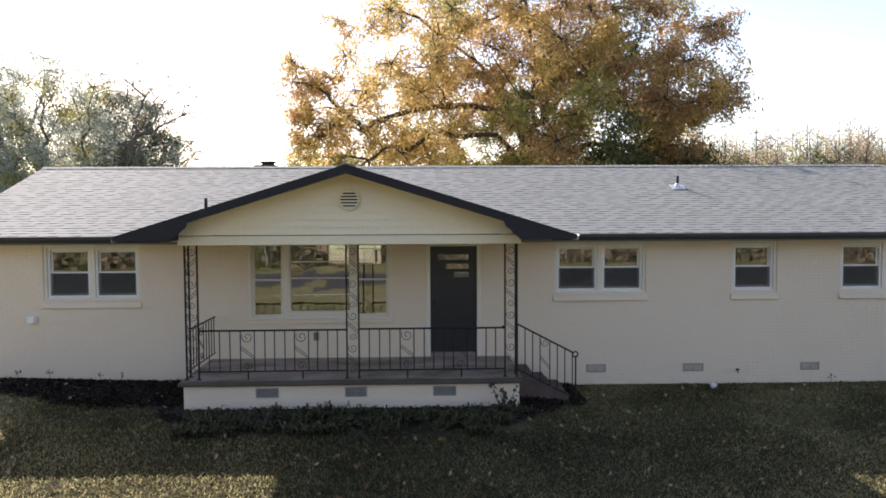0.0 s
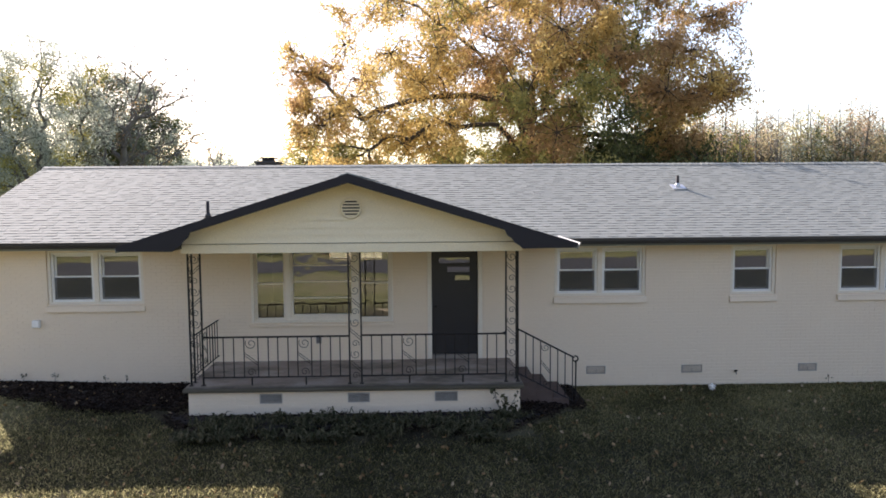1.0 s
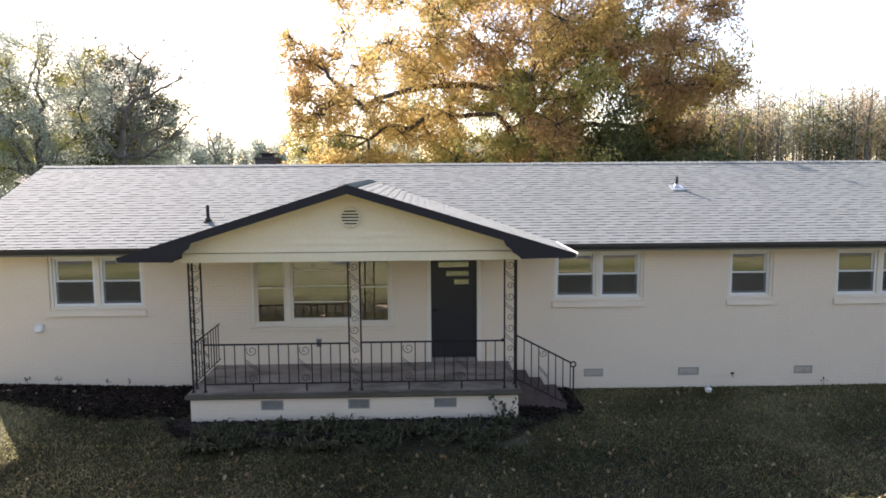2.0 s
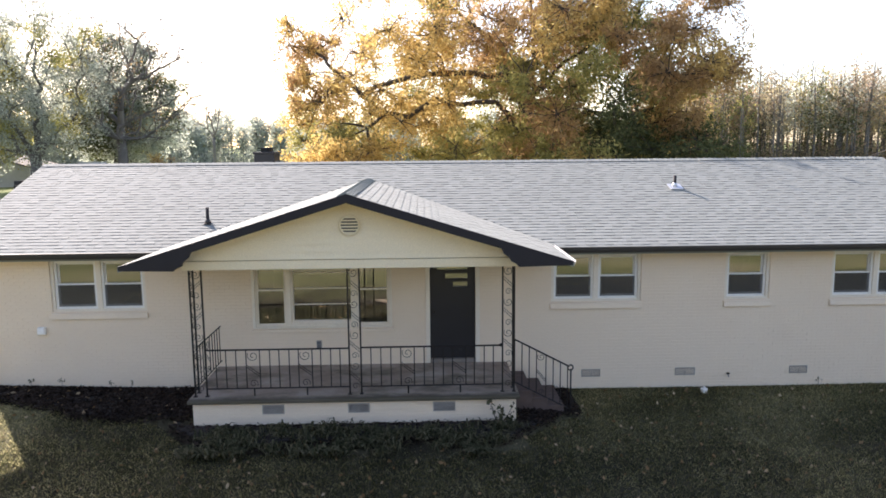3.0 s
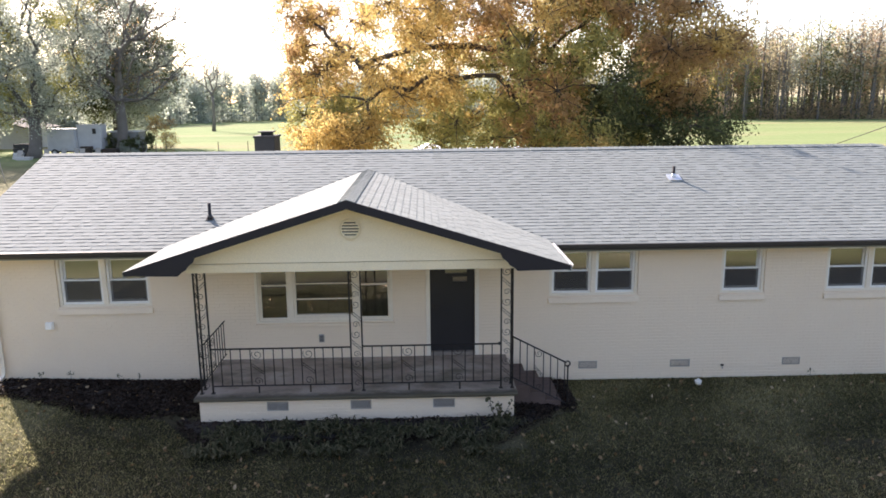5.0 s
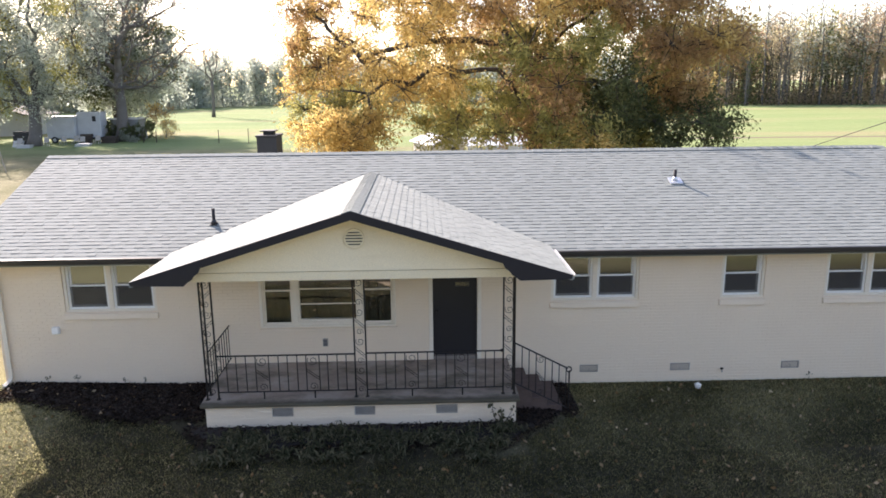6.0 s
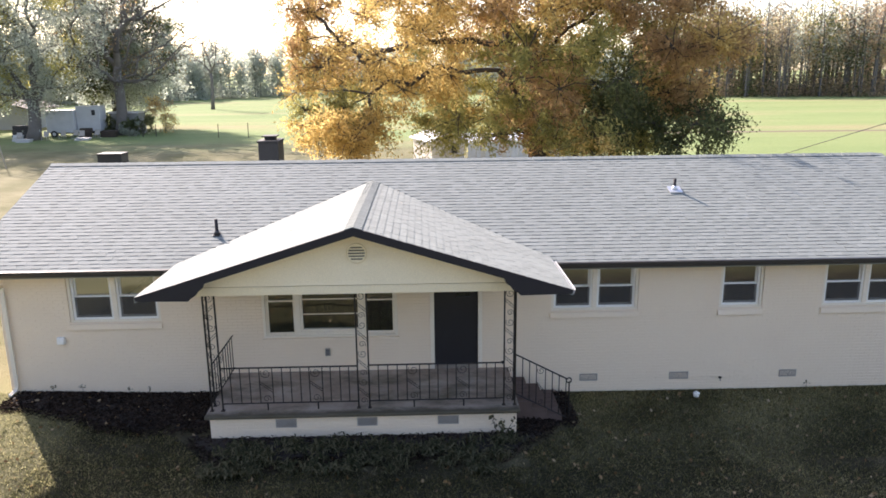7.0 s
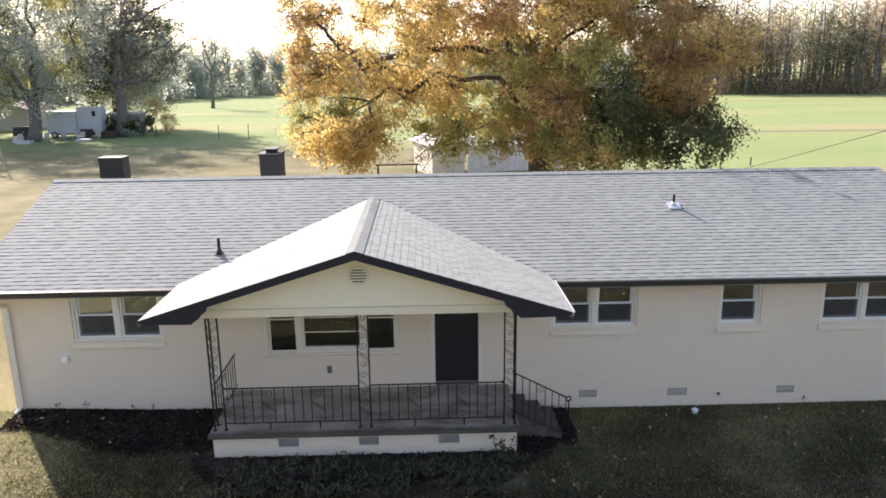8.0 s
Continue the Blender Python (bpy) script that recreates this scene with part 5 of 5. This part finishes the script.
rng = np.random.default_rng(62)
for i in range(80):
    strap_plant(rng.uniform(-4.1, 1.4), rng.uniform(-3.35, -2.3), 300 + i, int(rng.integers(34, 60)), rng.uniform(0.12, 0.22), rng.uniform(0.009, 0.022))
sap = thing("sapling", (1.12, -2.2, 0.15), "thin young sapling in front of the porch base", "sapling")
s, lv = Shape(), []
for k in range(7):
    a = rng.uniform(0, 6.28)
    tip = (1.12 + 0.22 * math.cos(a), -2.2 + 0.12 * math.sin(a), 0.3 + rng.uniform(0.1, 0.36))
    s.tube([(1.12, -2.2, 0.15), ((1.12 + tip[0]) / 2 - 0.02, -2.2, 0.32), tip], [0.008, 0.006, 0.003], 4)
    for j in range(9):
        q = rng.uniform(0.45, 1.05)
        lv.append([1.12 + (tip[0] - 1.12) * q + rng.normal() * 0.03, -2.2 + (tip[1] + 2.2) * q + rng.normal() * 0.03, 0.15 + (tip[2] - 0.15) * q + rng.normal() * 0.02])
part("stem", s, BARK, sap)
part("leaves", Shape().bulk(leaf_quads(rng, np.array(lv), 0.085), 4), LEAF_PLANT, sap, smooth="open")
for i, (x, y) in enumerate([(-7.6, -0.08), (-6.6, -0.12), (-6.2, -0.1), (-8.2, -0.1), (8.0, -0.06)]):
    w = thing("weed", (x, y, ground_z(x, y)), "small dry weed at the foot of the wall", "weed", "wall weeds")
    z0 = ground_z(x, y) + 0.03
    pts = rng.normal(size=(8, 3)) * (0.04, 0.02, 0.03) + (x, y, z0 + 0.12)
    part("stem", Shape().tube([(x, y, z0 - 0.05), (x + 0.01, y, z0 + 0.13)], 0.004, 4), BARK, w)
    part("leaves", Shape().bulk(leaf_quads(rng, pts, 0.05), 4), LEAF_PLANT, w, smooth="open")


def scatter(name, count, x0, x1, y0, y1, mat, make, label, seed, keep):
    rng = np.random.default_rng(seed)
    xy = np.column_stack([rng.uniform(x0, x1, count), rng.uniform(y0, y1, count)])
    xy = np.array([p for p in xy if keep(*p)])
    z = np.array([ground_z(*p) for p in xy])
    ob = part(name, make(rng, np.column_stack([xy, z])), mat, smooth="open")
    return tagged(ob, label, name.replace("_", " "), kind="stuff")


def blades(rng, pts):
    n = len(pts)
    a = rng.uniform(0, 6.28, n)
    h = rng.uniform(0.015, 0.05, n)
    w = rng.uniform(0.004, 0.010, n)
    side = np.column_stack([np.cos(a), np.sin(a), np.zeros(n)]) * w[:, None]
    tip = pts + np.column_stack([rng.normal(0, 0.03, n), rng.normal(0, 0.03, n), h])
    return Shape().bulk(np.stack([pts - side, pts + side, tip], 1).reshape(-1, 3), 3)


in_bed = lambda x, y: (-9.0 < x < -4.4 and edge(x) - 0.05 < y) or (-5.3 < x < 2.7 and front_edge(x) - 0.25 < y) or (-4.4 < x < 1.5 and y > -3.15 and random.random() < 0.8)
# blades thinned beside the house so the ground's painted sunlight shows through
scatter("grass", 430000, -10.2, 10.2, -8.6, -0.02, GRASS, blades, "short uneven lawn grass with dry patches", 71, lambda x, y: not in_bed(x, y) and noise.noise(Vector((x * 0.9, y * 0.9, 0))) < 0.5 + 0.8 * random.random() and (x > -7.2 or random.random() < 0.5))
scatter("fallen_leaves", 1300, -9.5, 9.5, -8.5, -0.1, LEAF_FALLEN, lambda r, p: Shape().bulk(leaf_quads(r, p + (0, 0, 0.045), 0.075), 4), "dry curled leaves fallen on the lawn and beds", 72, lambda x, y: not (-4.5 < x < 2.5 and y > -2.05))


def chips(rng, pts):
    """Shredded bark: thin tapering slivers lying at all angles."""
    n = len(pts)
    a = rng.uniform(0, 6.28, n)
    L, w = rng.uniform(0.02, 0.06, n), rng.uniform(0.006, 0.016, n)
    d = np.column_stack([np.cos(a), np.sin(a), rng.normal(0, 0.35, n)]) * L[:, None]
    e = np.column_stack([-np.sin(a), np.cos(a), rng.normal(0, 0.5, n)]) * w[:, None]
    return Shape().bulk(np.stack([pts - d - e, pts + d - e * 0.4, pts + d + e * 0.6, pts - d * 0.8 + e], 1).reshape(-1, 4 * 3).reshape(-1, 3), 4)


def bed_top(x, y):
    return 0.025 + 0.035 * max(0, 1 - abs((y + 0.8) / 0.9) ** 4) * (0.4 + 0.6 * smoothstep(-7.5, -4.8, x))


CHIP = leaf("bark_chips", [(0.2, (0.008, 0.006, 0.005)), (0.6, (0.028, 0.02, 0.016)), (0.9, (0.085, 0.062, 0.048))], 0.0)
scatter("bark_mulch", 14000, -9.0, -4.4, -2.3, -0.02, CHIP, lambda r, p: chips(r, np.column_stack([p[:, :2], [z + bed_top(x, y) if y > edge(x) else z + 0.02 for x, y, z in p]])), "shredded dark bark mulch over the flower bed", 73, lambda x, y: y > edge(x) - 0.25 * random.random())
scatter("bark_mulch", 22000, -5.3, 2.7, -3.3, -0.05, CHIP, lambda r, p: chips(r, p + (0, 0, 0.05)), "dark soil and bark in the porch bed", 74, lambda x, y: front_bed(x, y + 0.3 * random.random()) and not (1.45 < x < 2.4 and -1.45 < y < -0.2))

# ---- bricks of the painted walls ----
COURSE, BRICK_L = 0.0677, 0.203


def brick_rows(x0, x1, z0, z1, holes):
    """Rows of running bond, cut at the openings: (xa, xb, za)."""
    for r in range(int((z1 - z0) / COURSE)):
        za = z0 + r * COURSE
        zm = za + COURSE / 2
        cuts = sorted((h[0], h[1]) for h in holes if h[2] - 0.02 < zm < h[3] + 0.02)
        free, a = [], x0
        for h0, h1 in cuts:
            if h0 > a:
                free.append((a, h0))
            a = max(a, h1)
        free.append((a, x1))
        for a, b in free:
            k = math.floor((a - x0) / BRICK_L) - 1
            while True:
                p = x0 + (k + (0.5 if r % 2 else 0)) * BRICK_L
                k += 1
                if p >= b:
                    break
                xa, xb = max(p + 0.002, a + 0.002), min(p + BRICK_L - 0.002, b - 0.002)
                if xb - xa > 0.03:
                    yield xa, xb, za


def brick_faces(xa, xb, za, y, back):
    h, c = COURSE - 0.008, 0.002
    return ([(xa, back, za), (xb, back, za), (xb, back, za + h), (xa, back, za + h), (xa + c, y, za + c), (xb - c, y, za + c), (xb - c, y, za + h - c), (xa + c, y, za + h - c)],
            [(4, 5, 6, 7), (0, 1, 5, 4), (1, 2, 6, 5), (2, 3, 7, 6), (3, 0, 4, 7)])


def lay(wall, x0, x1, z0, z1, holes, y, single, seed):
    rng = np.random.default_rng(seed)
    rest, meshes, count = Shape(), {}, 0
    o = ORIGIN[wall.name]
    for xa, xb, za in brick_rows(x0, x1, z0, z1, holes):
        dy = rng.uniform(-0.0035, 0.0035)
        whole = abs(xb - xa - (BRICK_L - 0.004)) < 1e-4
        if whole and single(xa, za) and count < 300:
            if "m" not in meshes:
                me = bpy.data.meshes.new("brick")
                me.from_pydata(*[brick_faces(0, BRICK_L - 0.004, 0, -0.006, 0.004)[0], [], brick_faces(0, BRICK_L - 0.004, 0, -0.006, 0.004)[1]])
                me.materials.append(PAINT_BRICK)
                meshes["m"] = me
            ob = new("brick", meshes["m"])
            ob.parent = wall
            ob.location = Vector((xa, y + 0.006 + dy, za)) - o
            count += 1
        else:
            rest.add(*brick_faces(xa, xb, za, y + 0.6 * dy, y + 0.007))
    tagged(part("bricks", rest, PAINT_BRICK, wall, smooth="open"), kind="stuff")


sills = [(a - 0.03, b + 0.03, c - 0.15, c) for a, b, c, d in WINDOWS] + [(PICTURE[0] - 0.04, PICTURE[1] + 0.04, PICTURE[2] - 0.08, PICTURE[2])]
lay(front, X0, X1, -0.1, TOP, OPENINGS + sills + FOUND_VENTS, 0.0, lambda x, z: 1.5 < x < 5.6 and 0.5 < z < 1.75, 81)
lay(porch_wall, -4.38, 1.40, 0.0, 0.57, PVENTS, -1.97, lambda x, z: z > 0.12, 82)

# ---- shingles ----
EXPO = 0.137


def tab(ux, length, thick, low):
    """One shingle tab in roof axes: along, up the slope, out. The butt end is thick."""
    return ([(0, 0, -0.004), (length, 0, -0.004), (length, 0, thick), (0, 0, thick), (length, EXPO * 1.08, low), (0, EXPO * 1.08, low)],
            [(0, 1, 2, 3), (3, 2, 4, 5), (0, 3, 5), (1, 4, 2)])


def shingle(host, place, runs, single, seed):
    """place: (along, up, out) to world; runs: rows of (start, end) along, for each course."""
    rng = np.random.default_rng(seed)
    rest, cut, variants, count = Shape(), Shape(), [], 0
    o = ORIGIN[host.name]
    axes = Matrix(((*(Vector(place(1, 0, 0)) - Vector(place(0, 0, 0))), 0), (*(Vector(place(0, 1, 0)) - Vector(place(0, 0, 0))), 0), (*(Vector(place(0, 0, 1)) - Vector(place(0, 0, 0))), 0), (0, 0, 0, 1))).transposed()
    for th, L in ((0.0068, 0.18), (0.0098, 0.23), (0.0104, 0.19)):
        me = bpy.data.meshes.new("shingle")
        v, f = tab(0, L - 0.003, th, 0.002)
        me.from_pydata(v, [], f)
        me.materials.append(SHINGLE_ONE)
        me.materials.append(SHINGLE_EDGE)
        me.polygons[0].material_index = 1 if th > 0.009 else 0
        variants.append((me, L))
    for r, spans in enumerate(runs):
        for a, b in spans:
            x = a + rng.uniform(-0.3, 0.0)
            raised = bool(rng.random() < 0.5)
            while x < b:
                raised = not raised if rng.random() < 0.88 else raised
                me, L = variants[0 if not raised else rng.integers(1, 3)]
                if single(x, r) and count < 300 and x > a and x + L < b:
                    ob = new("shingle", me)
                    ob.parent = host
                    ob.matrix_local = Matrix.Translation(Vector(place(x, r * EXPO, 0)) - o) @ axes
                    count += 1
                    x += L
                    continue
                th = rng.uniform(0.0092, 0.0112) if raised else rng.uniform(0.0060, 0.0074)
                L = rng.uniform(0.13, 0.28) if raised else rng.uniform(0.10, 0.30)
                xa, xb = max(x, a), min(x + L - 0.003, b)
                if xb - xa > 0.03:
                    v, f = tab(0, xb - xa, th, 0.002)
                    w = [place(xa + p[0], r * EXPO + p[1], p[2]) for p in v]
                    rest.add(w, f[1:] if raised else f)
                    # only raised tabs get the dark butt face, as a painted shadow dash
                    if raised:
                        cut.add(w[:4], f[:1])
                x += L
    tagged(part("shingles", rest, SHINGLE, host, smooth="open"), kind="stuff")
    tagged(part("shingle_edging", cut, SHINGLE_EDGE, host, smooth="open"), kind="stuff")


cs = 1 / math.sqrt(1 + SLOPE ** 2)
sn = SLOPE * cs
rows = int((RIDGE_Y - EAVE_Y) / cs / EXPO)
runs = []
for r in range(rows):
    y = EAVE_Y + (r + 0.5) * EXPO * cs
    half = (PZ - main_z(y)) / PSL
    runs.append([(RX0, PX - half - 0.02), (PX + half + 0.02, RX1)] if half > 0 and half < PEAVE else [(RX0, PX - PEAVE + 0.04), (PX + PEAVE - 0.04, RX1)] if half >= PEAVE else [(RX0, RX1)])
shingle(roof, lambda u, v, w: (u, EAVE_Y + v * cs - w * sn, main_z(EAVE_Y) + v * sn + w * cs - 0.012), runs, lambda x, r: 2.6 < x < 7.6 and r > 0, 91)
pc = 1 / math.sqrt(1 + PSL ** 2)
ps = PSL * pc
prow = int(PEAVE / pc / EXPO)
for sgn in (-1, 1):
    runs = []
    for r in range(prow):
        zc = PZ - PSL * (PEAVE - (r + 0.6) * EXPO * pc)
        runs.append([(PY, RIDGE_Y - (RIDGE_Z - zc) / SLOPE)])
    shingle(porch_roof, lambda u, v, w, sgn=sgn: (PX + sgn * (PEAVE - v * pc + w * ps), u, PZ - PSL * PEAVE + v * ps + w * pc - 0.012), runs, lambda x, r: False, 92 + sgn)


def cap_mesh(slope):
    me = bpy.data.meshes.new("ridge_cap")
    s = 0.15
    v = [(q, d, -slope * abs(d) + e) for q, e in ((0, 0.014), (0.22, 0.0)) for d in (-s, 0, s)] + [(0, d, -slope * abs(d) - 0.008) for d in (-s, 0, s)]
    me.from_pydata(v, [], [(0, 3, 4, 1), (1, 4, 5, 2), (6, 0, 1, 7), (7, 1, 2, 8)])
    me.materials.append(SHINGLE_ONE)
    return me


main_cap, porch_cap = cap_mesh(SLOPE), cap_mesh(PSL)
rng = np.random.default_rng(95)
for k in range(int((RX1 - RX0 - 0.1) / 0.143)):
    ob = new("ridge_cap", main_cap)
    ob.parent = roof
    ob.location = Vector((RX0 + k * 0.143, RIDGE_Y, RIDGE_Z + rng.uniform(-0.004, 0.003))) - ORIGIN[roof.name]
for k in range(int((yv - PY) / 0.143)):
    ob = new("ridge_cap", porch_cap)
    ob.parent = porch_roof
    ob.location = Vector((PX, PY + k * 0.143, PZ - 0.002)) - ORIGIN[porch_roof.name]
    ob.rotation_euler = (0, 0, math.pi / 2)
